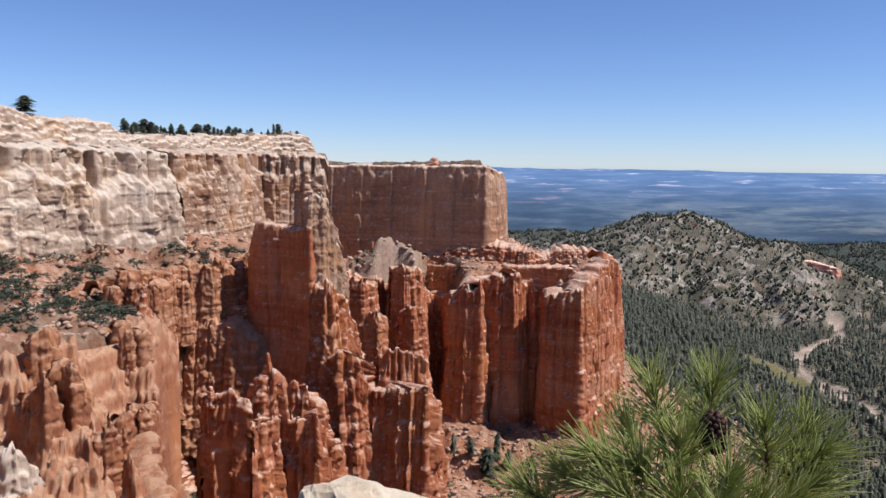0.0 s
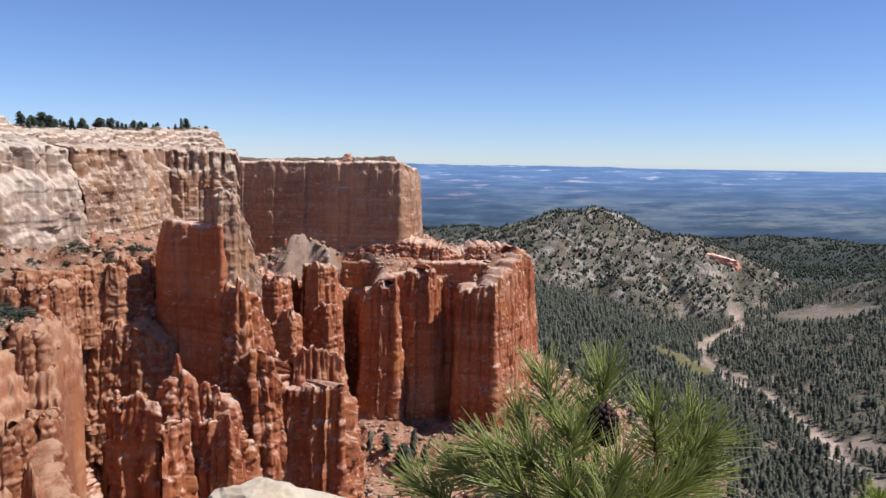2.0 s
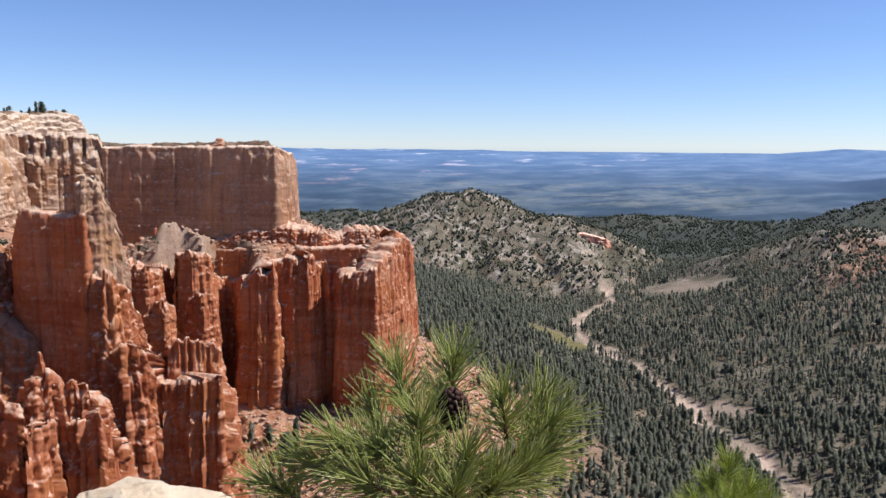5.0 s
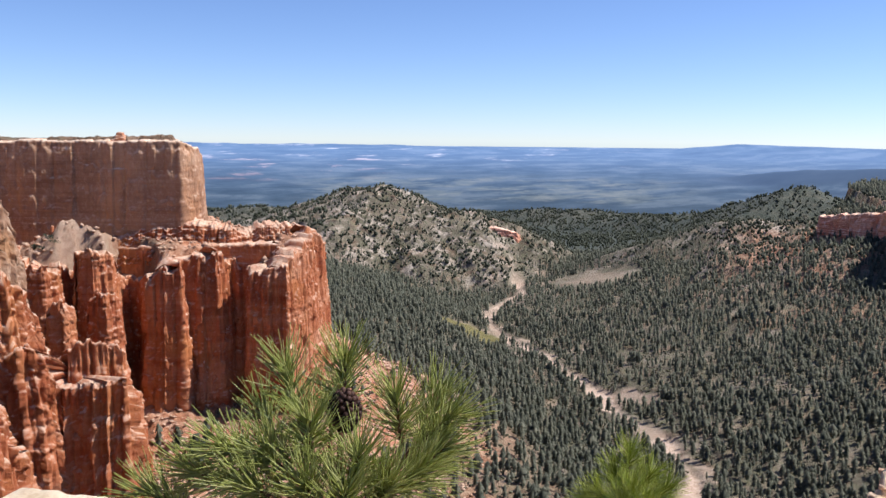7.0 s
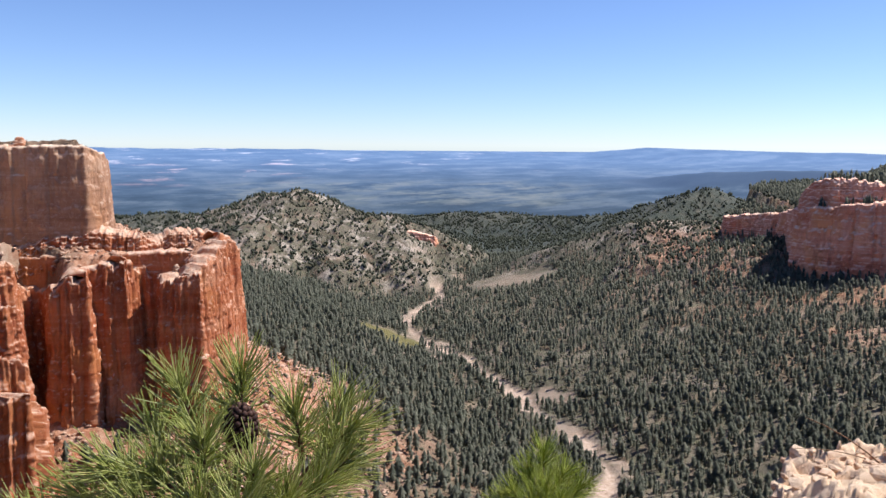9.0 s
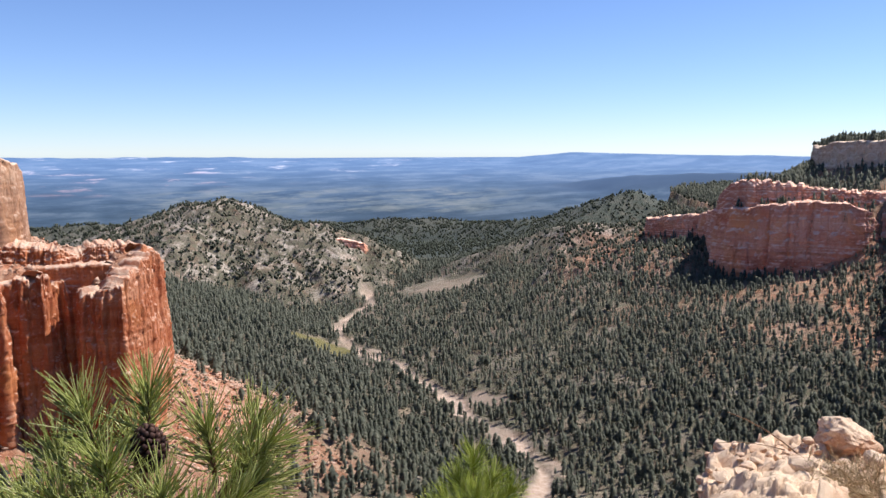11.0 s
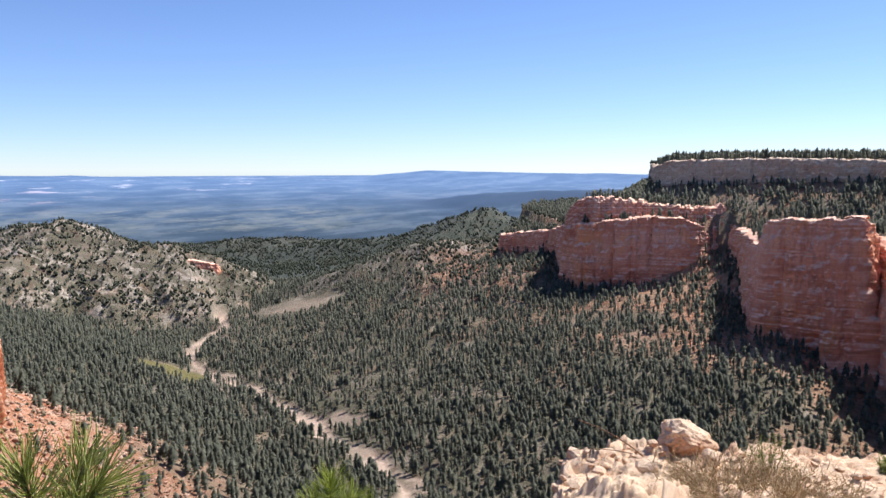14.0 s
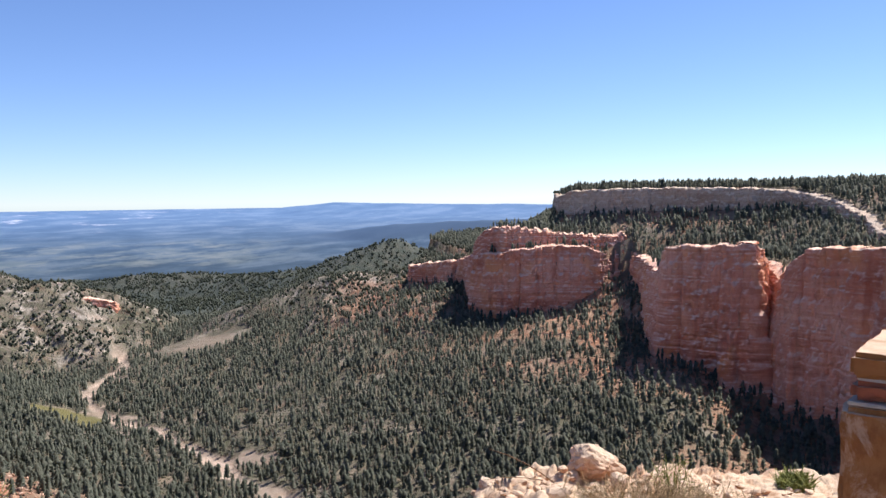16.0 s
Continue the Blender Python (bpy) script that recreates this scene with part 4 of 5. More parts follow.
for outline, seed in (([(-6.85, 308, -45.5, -105), (-5.74, 303, -43.1, -105), (-4.7, 308, -45.6, -105), (-4.94, 318, -47.0, -105), (-6.73, 318, -47.0, -105)], 137), ([(-5.41, 300, -57.1, -105), (-4.61, 297, -54.5, -105), (-3.89, 300, -58.2, -105), (-4.13, 308, -58.7, -105), (-5.33, 308, -58.6, -105)], 138),
                      ([(-3.13, 306, -57.2, -105), (-2.13, 301, -53.0, -105), (-1.24, 305, -55.9, -105), (-1.23, 315, -60.0, -105), (-3.13, 315, -60.0, -105)], 139), ([(-3.75, 330, -43.0, -105), (-2.75, 324, -41.1, -105), (-1.55, 328, -43.8, -105), (-1.55, 340, -45.4, -105), (-3.75, 340, -45.5, -105)], 140)):
    fin("red_stub", "stout red rock tower with a broken white head", outline, w=3.0, amp=0.9, bed=0.35, ledge=7, fine=0.4, batter=0.05, crown=1.6, seed=seed, turn=(-0.1, 0.3))

# ---------------------------------------------------------------- trees
def conifer_arrays(rng, tiers=5, points=6, stout=1.0):
    """One rough conifer of unit height: ragged tiers of drooping boughs, and a bare lower stem."""
    v, f = [], []
    base = rng.uniform(0.12, 0.25)
    width = rng.uniform(0.14, 0.23) * stout
    round_ = 0.55 / stout
    for t in range(tiers):
        k = t / tiers
        z0 = base + (1 - base) * k
        z1 = min(1.0, z0 + (1 - base) / tiers * rng.uniform(1.5, 2.1))
        rad = width * (1 - k) ** round_ * (0.75 + 0.25 * min(1, 3 * k)) * rng.uniform(0.75, 1.2) + 0.015
        jx, jy = rng.normal(0, 0.012, 2)
        a0 = rng.uniform(0, 6.28)
        n0 = len(v)
        v.append((jx, jy, z1))
        for q in range(points * 2):
            a = a0 + math.pi * q / points
            rr = rad * (rng.uniform(0.8, 1.25) if q % 2 == 0 else rng.uniform(0.35, 0.55))
            v.append((jx + rr * math.cos(a), jy + rr * math.sin(a), z0 + rng.uniform(-0.04, 0.03) + (0.03 if q % 2 else 0)))
        for q in range(points * 2):
            f.append((n0, n0 + 1 + q, n0 + 1 + (q + 1) % (points * 2)))
    n0 = len(v)
    for q in range(3):
        a = 2.09 * q
        v.append((0.014 * math.cos(a), 0.014 * math.sin(a), -0.04))
    v.append((0, 0, 0.8))
    f += [(n0, n0 + 1, n0 + 3), (n0 + 1, n0 + 2, n0 + 3), (n0 + 2, n0, n0 + 3)]
    return np.array(v), np.array(f)


def scatter_mesh(name, kinds, xs, ys, zs, heights, widths, material):
    """Joins many plants into one mesh."""
    V, F, n = [], [], 0
    pick = RNG.integers(0, len(kinds), len(xs))
    turn = RNG.uniform(0, 6.28, len(xs))
    for k, (kv, kf) in enumerate(kinds):
        m = np.nonzero(pick == k)[0]
        if not len(m):
            continue
        c, s = np.cos(turn[m])[:, None], np.sin(turn[m])[:, None]
        w, h = (heights[m] * widths[m])[:, None], heights[m][:, None]
        x = xs[m][:, None] + w * (c * kv[:, 0] - s * kv[:, 1])
        y = ys[m][:, None] + w * (s * kv[:, 0] + c * kv[:, 1])
        z = zs[m][:, None] + h * kv[:, 2]
        V.append(np.stack([x, y, z], -1).reshape(-1, 3))
        F.append((kf[None] + (np.arange(len(m)) * len(kv))[:, None, None] + n).reshape(-1, 3))
        n += len(m) * len(kv)
    return mesh_of(name, np.concatenate(V), np.concatenate(F), material)


def bush_arrays(rng, clumps=13):
    """A low clump of leafy tufts of unit height."""
    v, f = [], []
    for c in range(clumps):
        a, d = rng.uniform(0, 6.28), rng.uniform(0, 0.62)
        ox, oy, oz = d * math.cos(a), d * math.sin(a), rng.uniform(0.25, 0.7) * (1 - 0.5 * d)
        rad = rng.uniform(0.22, 0.4)
        n0 = len(v)
        v.append((ox, oy, oz + rad))
        for q in range(5):
            t = a + 1.257 * q
            k = rad * rng.uniform(0.6, 1.3)
            v.append((ox + k * math.cos(t), oy + k * math.sin(t), oz + rng.uniform(-0.15, 0.1)))
        v.append((ox, oy, max(-0.1, oz - rad)))
        for q in range(5):
            f.append((n0, n0 + 1 + q, n0 + 1 + (q + 1) % 5))
            f.append((n0 + 6, n0 + 1 + (q + 1) % 5, n0 + 1 + q))
    return np.array(v), np.array(f)


def spray_arrays(rng, n=80):
    """A low shrub of unit height made of many small leafy flakes."""
    v, f = [], []
    heads = [(rng.normal(0, 0.28), rng.normal(0, 0.28), rng.uniform(0.25, 0.6)) for _ in range(6)]
    for i in range(n):
        hx, hy, hz = heads[i % 6]
        c = np.array((hx, hy, hz)) + rng.normal(0, 0.13, 3)
        for q in range(3):
            v.append(c + rng.normal(0, 0.10, 3))
        f.append((3 * i, 3 * i + 1, 3 * i + 2))
    return np.array(v), np.array(f)


_rng = np.random.default_rng(5)
CONIFERS = [conifer_arrays(_rng, 5, 5) for _ in range(10)] + [conifer_arrays(_rng, 5, 5, 1.35) for _ in range(3)]
FAR_CONIFERS = [conifer_arrays(_rng, 4, 3, 1.1) for _ in range(10)]
TINY_CONIFERS = [conifer_arrays(_rng, 2, 3, 1.1) for _ in range(10)]
BUSHES = [bush_arrays(_rng, 2) for _ in range(8)]
SPRAYS = [spray_arrays(_rng) for _ in range(6)]


def scatter(n, az0, az1, r0, r1, rng):
    r = np.sqrt(rng.uniform(r0 * r0, r1 * r1, n))
    a = rng.uniform(az0, az1, n)
    return (*at(a, r), a, r)


# valley forest
x, y, a, r = scatter(74000, -2, 84, 200, 1360, RNG)
z, red, wash, meadow, dw, hilly = terrain(x, y)
dens = 0.82 + 0.6 * fbm(x / 90, y / 90, 0, 4, 201)
dens = dens * (1 - np.clip(wash * 2, 0, 1)) * (1 - 0.97 * meadow) * np.where(a < 24, 1 - 0.92 * np.clip(1.4 * red, 0, 1), 1 - 0.3 * red) * smooth(4, 10, dw)
e = 4.0
slope = np.hypot(terrain(x + e, y)[0] - z, terrain(x, y + e)[0] - z) / e
dens = dens * smooth(1.3, 0.8, slope) * np.where(a < 14, 0.12 + 0.88 * smooth(300, 470, r), 1) * (np.hypot(x - at(31.5, 1085)[0], y - at(31.5, 1085)[1]) > 62)
hill = hilly * smooth(950, 1100, r)
dens = dens * (1 - 0.7 * hill) * ~inside(x, y, RIM, RIM_BACK) * ~inside(x, y, BENCH, BENCH_BACK)
keep = RNG.uniform(0, 1, len(x)) < dens
x, y, z, r, a = x[keep], y[keep], z[keep], r[keep], a[keep]
h = (3.4 + 9.6 * RNG.beta(1.5, 2.2, len(x))) * (1 - 0.45 * hill[keep])
w = RNG.uniform(0.9, 1.4, len(x))
for name, kinds, m in (("forest", CONIFERS, r < 560), ("far_forest", FAR_CONIFERS, (r >= 560) & (r < 860)), ("far_forest", TINY_CONIFERS, r >= 860)):
    tagged(new(name, scatter_mesh(name, kinds, x[m], y[m], z[m], h[m], w[m], CONIFER)), "dense grey-green conifer forest on the valley floor", "trees", kind="stuff")

# low brush between the trees
x, y, a, r = scatter(12000, 8, 80, 300, 700, RNG)
z, red, wash, meadow, dw, hilly = terrain(x, y)
keep = (RNG.uniform(0, 1, len(x)) < 0.75 + 0.5 * fbm(x / 30, y / 30, 0, 3, 207)) & (wash < 0.3) & ~inside(x, y, BENCH, BENCH_BACK)
x, y, z = x[keep], y[keep], z[keep]
tagged(new("brush", scatter_mesh("brush", BUSHES, x, y, z, RNG.uniform(0.8, 2.2, len(x)), RNG.uniform(0.9, 1.6, len(x)), BRUSH)), "low grey-green brush between the valley trees", "brush", kind="stuff")

# shrubs and small pines on the rocky hills, and on the slopes round the cliffs
x, y, a, r = scatter(50000, 4, 60, 900, 2440, RNG)
x, y, a, r = (np.concatenate(q) for q in zip((x, y, a, r), scatter(7000, 5, 46, 950, 1400, RNG)))
z, red, wash, meadow, dw, hilly = terrain(x, y)
keep = (RNG.uniform(0, 1, len(x)) < np.where(r > 1360, 0.8, hilly * 0.84) * (0.6 + 0.6 * fbm(x / 50, y / 50, 0, 3, 203))) & (wash < 0.2)
x, y, z, r = x[keep], y[keep], z[keep], r[keep]
h = RNG.uniform(3.4, 9.0, len(x)) * (1 + 0.2 * smooth(1300, 2000, r))
tagged(new("hill_scrub", scatter_mesh("hill_scrub", [(v * (0.55, 0.55, 1), f) for v, f in BUSHES[:5]], x, y, z, h, RNG.uniform(0.9, 1.6, len(x)), SCRUB)), "dark juniper scrub dotted over the rocky hills", "shrubs", kind="stuff")

# trees on the mesa and on its shelf
x, y, a, r = scatter(13000, 47, 84, 560, 1500, RNG)
m_in, shelf_in = inside(x, y, MESA, MESA_BACK), inside(x, y, FAR_CLIFF, FAR_BACK) | inside(x, y, NEAR_CLIFF, NEAR_BACK)
z = terrain(x, y)[0]
d, _, _, _ = field(x, y, plan(MESA))
keep = np.where(m_in, (d > 8) & (RNG.uniform(0, 1, len(x)) < 0.5), shelf_in & (d > 10) & (RNG.uniform(0, 1, len(x)) < 0.34 + 0.6 * fbm(x / 40, y / 40, 0, 3, 205)))
x, y, z = x[keep], y[keep], z[keep]
tagged(new("mesa_forest", scatter_mesh("mesa_forest", TINY_CONIFERS + FAR_CONIFERS[:3], x, y, z, RNG.uniform(4, 13, len(x)), RNG.uniform(0.9, 1.4, len(x)), CONIFER)), "dark conifers along the mesa top and its shelf", "trees", kind="stuff")


# ---------------------------------------------------------------- hoodoos
def hoodoo_mesh(seed, slim):
    """A weathered rock pinnacle of unit height: angular, bedded, split by cracks, with a broken head."""
    rng = np.random.default_rng(seed)
    n, rows = 30, 36
    a = np.linspace(0, 2 * np.pi, n, endpoint=False)
    A, V = np.meshgrid(a, np.linspace(0, 1, rows), indexing="ij")
    ca, sa = np.cos(A), np.sin(A)
    rad = np.full_like(A, 9.0)
    for k in range(6):
        turn = 2 * np.pi * (k + rng.uniform(-0.3, 0.3)) / 6
        step = np.where(V > rng.uniform(0.35, 0.9), rng.uniform(0.55, 0.95), 1.0) * np.where(V > rng.uniform(0.15, 0.6), rng.uniform(0.75, 1.0), 1.0)
        rad = np.minimum(rad, rng.uniform(0.8, 1.15) * step / np.maximum(np.cos(A - turn), 0.12))
    rad = np.minimum(rad, 1.5) * slim * (1.3 - 0.7 * V ** rng.uniform(0.8, 1.6))
    bed = np.tanh(4 * (0.6 * vnoise(V * 5, 0.3 * ca, 0.3 * sa, seed) + 0.5 * vnoise(V * 13, 0.4 * ca, 0.4 * sa, seed + 5)))
    split = np.exp(-(vnoise(1.6 * ca, 1.6 * sa, V * 0.8, seed + 3) / 0.10) ** 2)
    rad = rad * (1.0 + 0.06 * bed - 0.22 * split + 0.20 * facets(A, V, 1.2, 0.16, seed + 1) + 0.12 * facets(A, V, 0.6, 0.07, seed + 2))
    rad = rad * np.where(V > 0.93 + 0.05 * vnoise(2 * ca, 2 * sa, 0, seed + 9), 0.55 + 0.45 * (1 - V) / 0.07, 1)
    lx, ly = rng.normal(0, 0.05, 2)
    X, Y = rad * ca + lx * V, rad * sa + ly * V
    verts = np.stack([X, Y, V], -1).reshape(-1, 3)
    verts = np.concatenate([verts, [[lx, ly, 1.0]]])
    top = np.arange(n) * rows + rows - 1
    fan = np.stack([top, np.roll(top, -1), np.full(n, len(verts) - 1)], 1)
    return mesh_of("hoodoo", verts, [grid_faces(n, rows, True), fan], RED_ROCK)


HOODOOS = [hoodoo_mesh(300 + i, w) for i, w in enumerate((0.16, 0.2, 0.24, 0.28, 0.14, 0.22, 0.32, 0.18, 0.26, 0.12))]


def hoodoo(kind, az, r, top, tall, wide=1.0, label="weathered red rock pinnacle with a pale head", group="hoodoos on the cliffs"):
    x0, y0 = at(az, r)
    ob = tagged(new("hoodoo", HOODOOS[kind % len(HOODOOS)]), label, "rock pinnacle", group)
    ob.matrix_basis = Matrix.LocRotScale((x0, y0, top - tall), Euler((0, 0, kind * 1.7 + az)), (tall * wide, tall * wide, tall))
    return ob


_rng = np.random.default_rng(11)
# along the crest of the sheer cliff and the steps behind it
for i in range(16):
    az = _rng.uniform(-7.5, 11.8)
    u_r = np.interp(az, [p[0] for p in BENCH[1:11]], [p[1] for p in BENCH[1:11]]) + _rng.uniform(1, 30)
    zt = float(terrain(np.array([at(az, u_r)[0]]), np.array([at(az, u_r)[1]]))[0][0])
    up = _rng.uniform(1.5, 5.0)
    hoodoo(i, az, u_r, zt + up, up + 4, _rng.uniform(1.1, 1.9))
# stepped rocks below the debris slope
for i in range(44):
    az = _rng.uniform(-21, -11.5)
    q = np.interp(az, [-21, -18.5, -16, -12], [206, 257, 272, 276]) + abs(_rng.normal(0, 7))
    zt = float(terrain(np.array([at(az, q)[0]]), np.array([at(az, q)[1]]))[0][0])
    up = _rng.uniform(3, 8.5)
    hoodoo(i + 3, az, q, zt + up, up + 5, _rng.uniform(0.9, 1.5), group="hoodoos below the debris slope")
# turrets on the gullied slope and on the ledges below the debris slope
def rock_turret(az, q, top, deep, wide, seed, label, group):
    x0, y0 = at(az, q)
    ring = [(x0 - wide * _rng.uniform(0.6, 1.3) * math.cos(1.2566 * k), y0 - wide * _rng.uniform(0.6, 1.3) * math.sin(1.2566 * k), top + _rng.uniform(-1.5, 1.5), top - deep) for k in range(5)]
    me = bluff_mesh("rock_turret", ring, GULLY_ROCK, True, 0.3, 0.34, w=2.0, amp=0.6, bed=0.4, ledge=3, fine=0.4, batter=0.09, crown=1.2, soft=0.3, seed=seed, turn=(0.0, 0.35))
    return tagged(new("rock_turret", me), label, "rock pinnacle", group)


for i in range(22):
    az, q = (_rng.uniform(-22.4, -20.3), _rng.uniform(172, 204)) if i < 9 else (_rng.uniform(-29, -21.5), _rng.uniform(160, 204))
    up = _rng.uniform(2, 7)
    rock_turret(az, q, float(gullied(np.array([az]), np.array([q]), 157)[0]) + up, up + 7, _rng.uniform(1.6, 3.4), 900 + i, "banded orange and pink rock turret on the gullied slope", "turrets in the gully")
for i in range(20):
    az = -22.5 + 9.3 * (i + _rng.uniform(0, 1)) / 20
    q = np.interp(az, [p[0] for p in STEP_LINE], [p[1] for p in STEP_LINE]) - _rng.uniform(-2, 9)
    rock_turret(az, q, np.interp(az, [p[0] for p in STEP_LINE], [p[2] for p in STEP_LINE]) + _rng.uniform(-5, 2.5), 16, _rng.uniform(1.7, 3.6), 940 + i, "broken orange rock stub with a pale ledge", "rock stubs below the debris slope")
# heads on the fins
for i, (az, q, el, tall, wide) in enumerate(((-12.25, 205, -13.15, 9, 0.6), (-16.2, 202, -15.2, 5, 0.8), (-10.3, 206, -15.2, 6, 0.9), (-6.9, 243, -12.9, 6, 0.8))):
    hoodoo(i + 5, az, q, q * math.tan(radians(el)), tall, wide, group="heads on the red fins")

# shrubs on the debris slope, and trees on the rim
BUSH_MESHES = [mesh_of("shrub", *SPRAYS[k], SCRUB) for k in range(6)]
def crown_and_trunk(rng, stout):
    v, f = conifer_arrays(rng, 11, 9, stout)
    n = len(v) - 4
    return mesh_of("crown", v[:n], f[:-3], SCRUB), mesh_of("trunk", v[n:] * (1.6, 1.6, 1), f[-3:] - n, BARK)


CONIFER_MESHES = [crown_and_trunk(_rng, k) for k in (1.0, 1.15, 0.9, 1.3, 1.05, 1.2)]


def ground_at(az, r):
    x0, y0 = at(az, r)
    return x0, y0, float(terrain(np.array([x0]), np.array([y0]))[0][0])


def plant(name, meshes, az, r, tall, wide, label, category, group):
    x0, y0, z0 = ground_at(az, r)
    kind_ = meshes[int(abs(az) * 977 + r) % len(meshes)]
    m = Matrix.LocRotScale((x0, y0, z0 - 0.1 * tall), Euler((0, 0, az * 9.7)), (tall * wide, tall * wide, tall))
    if isinstance(kind_, tuple):
        ob = new(name)
        for me in kind_:
            mesh_part(me.name.split(".")[0], me, ob)
    else:
        ob = new(name, kind_)
    ob.matrix_basis = m
    return tagged(ob, label, category, group)


for i in range(230):
    az = _rng.uniform(-29.5, -14)
    k = _rng.beta(1.4, 1.6)
    q = np.interp(az, [-30, -22, -14], [190, 205, 282]) + k * np.interp(az, [-30, -22, -14], [74, 84, 40])
    plant("shrub", BUSH_MESHES, az, q, _rng.uniform(1.3, 3.4), _rng.uniform(1.5, 2.5), "low dark green shrub on the debris slope", "shrub", "shrubs on the debris slope")
for i in range(60):
    az = _rng.uniform(-3, 12.5)
    plant("shrub", BUSH_MESHES, az, np.interp(az, [-3, 9, 12.5], [292, 318, 345]) - abs(_rng.normal(0, 22)), _rng.uniform(1.2, 3.0), _rng.uniform(1.0, 1.5), "grey-green shrub at the cliff foot", "shrub", "shrubs at the cliff foot")
for az, q in ((-5.6, 346), (-5.2, 349), (-4.9, 344), (-3.3, 343), (-2.9, 346), (-4.3, 342), (-5.9, 350)):
    plant("shrub", BUSH_MESHES, az, q, _rng.uniform(1.4, 3.2), 1.5, "dark green shrub on the pale mound", "shrub", "shrubs on the pale mound")
for i, (az, q, tall) in enumerate(((2.2, 312, 9), (3.4, 306, 13), (4.1, 313, 12), (4.9, 309, 10), (6.6, 304, 11))):
    plant("conifer", CONIFER_MESHES, az, q, tall, 1.25, "dark conifer standing at the foot of the red cliff", "tree", "conifers at the cliff foot")
for i in range(110):
    az = _rng.choice([_rng.uniform(-21.4, -18.6), _rng.uniform(-18.5, -15.5), _rng.uniform(-21, -10), _rng.uniform(-16.6, -13.0)])
    q = np.interp(az, [p[0] for p in UPPER], [p[1] for p in UPPER]) + _rng.uniform(4, 20)
    plant("conifer", CONIFER_MESHES, az, q, _rng.uniform(1.4, 1.4 + 5.5 * _rng.uniform(0.2, 1)), _rng.uniform(1.3, 2.4), "small dark pine on the plateau rim", "tree", "pines on the rim")
plant("conifer", CONIFER_MESHES, -27.0, 318, 7, 2.2, "spreading dark pine on the white rim", "tree", "pines on the rim")


# rubble on the debris slope and the talus
def chip_arrays(rng):
    v = np.array([(1, 0, 0), (-1, 0, 0), (0, 1, 0), (0, -1, 0), (0, 0, 1), (0, 0, -0.6), (0.7, 0.7, 0.5), (-0.6, 0.6, 0.55)]) * rng.uniform(0.2, 0.75, (8, 3))
    return v, np.array([(0, 6, 4), (6, 2, 4), (2, 7, 4), (7, 1, 4), (1, 3, 4), (3, 0, 4), (0, 2, 6), (2, 1, 7), (0, 3, 5), (3, 1, 5), (1, 2, 5), (2, 0, 5)])


CHIP_KINDS = [chip_arrays(_rng) for _ in range(6)]
x, y, a, r = scatter(3800, -31, -11, 175, 330, RNG)
x2, y2, a2, r2 = scatter(20000, -7, 24, 250, 520, RNG)
x, y, a, r = (np.concatenate(q) for q in ((x, x2), (y, y2), (a, a2), (r, r2)))
z, red, _, _, _, _ = terrain(x, y)
keep = (np.where(a < -10, inside(x, y, EDGE, EDGE_BACK) * 0.8, (red > 0.25) * red) > RNG.uniform(0, 1, len(x))) & ~inside(x, y, RIM, RIM_BACK)
x, y, z = x[keep], y[keep], z[keep]
tagged(new("rubble", scatter_mesh("rubble", CHIP_KINDS, x, y, z, RNG.uniform(0.35, 1.0, len(x)) ** 2.6 * 2.8, RNG.uniform(0.8, 1.5, len(x)), TAN_RUBBLE)), "pale and orange fallen rocks on the slopes", "rocks", kind="stuff")

# ---------------------------------------------------------------- the overlook's edge
def eye(t):
    """Where the eye stands, for things close at hand."""
    ts = [q[0] for q in PATH]
    return np.interp(t, ts, [q[1] for q in PATH]), np.interp(t, ts, [q[2] for q in PATH])


LA, LR = np.meshgrid(np.concatenate([np.arange(47.5, 78, 0.11), np.arange(78, 120, 1.0)]), np.concatenate([np.linspace(2.2, 6.4, 30), np.linspace(6.45, 9.9, 130), np.linspace(10, 13, 20)]), indexing="ij")
lx, ly = at(LA, LR)
lz = np.interp(LR, [2.2, 7, 9.0], [-1.68, -2.62, -3.0])
rim_r = np.interp(LA, [47, 50, 55, 60, 66, 72, 80, 120], [8.0, 8.5, 9.2, 9.3, 9.5, 9.7, 9.8, 9.5]) + 0.35 * fbm(LA / 2.5, LA * 0, 0, 4, 401)
rim_a = 50.5 + 0.9 * fbm(LR / 0.5, LR * 0, 0, 4, 403) + np.interp(LR, [6, 9], [-0.3, 0.3])
lz = lz + 0.10 * fbm(lx / 0.5, ly / 0.5, 0, 5, 405) + 0.07 * np.round(3 * fbm(lx / 0.35, ly / 0.35, 0, 3, 407)) / 3 - 0.16 * smooth(57, 50, LA)
lz = lz + 0.07 * facets(lx, ly, 0.13, 0.13, 409) * smooth(74, 62, LA) + 0.11 * facets(lx, ly, 0.34, 0.34, 411) * smooth(70, 60, LA)
lz = lz - 5.0 * smooth(0, 0.9, LR - rim_r) - 3.0 * smooth(0.0, -1.2, LA - rim_a)
ledge_mesh = mesh_of("ledge", np.stack([lx, ly, lz], -1).reshape(-1, 3), grid_faces(*LA.shape), NEAR_ROCK)
tagged(new("ledge", ledge_mesh), "broken pale pink rock ledge at the overlook's edge", "rock ledge", kind="structure")


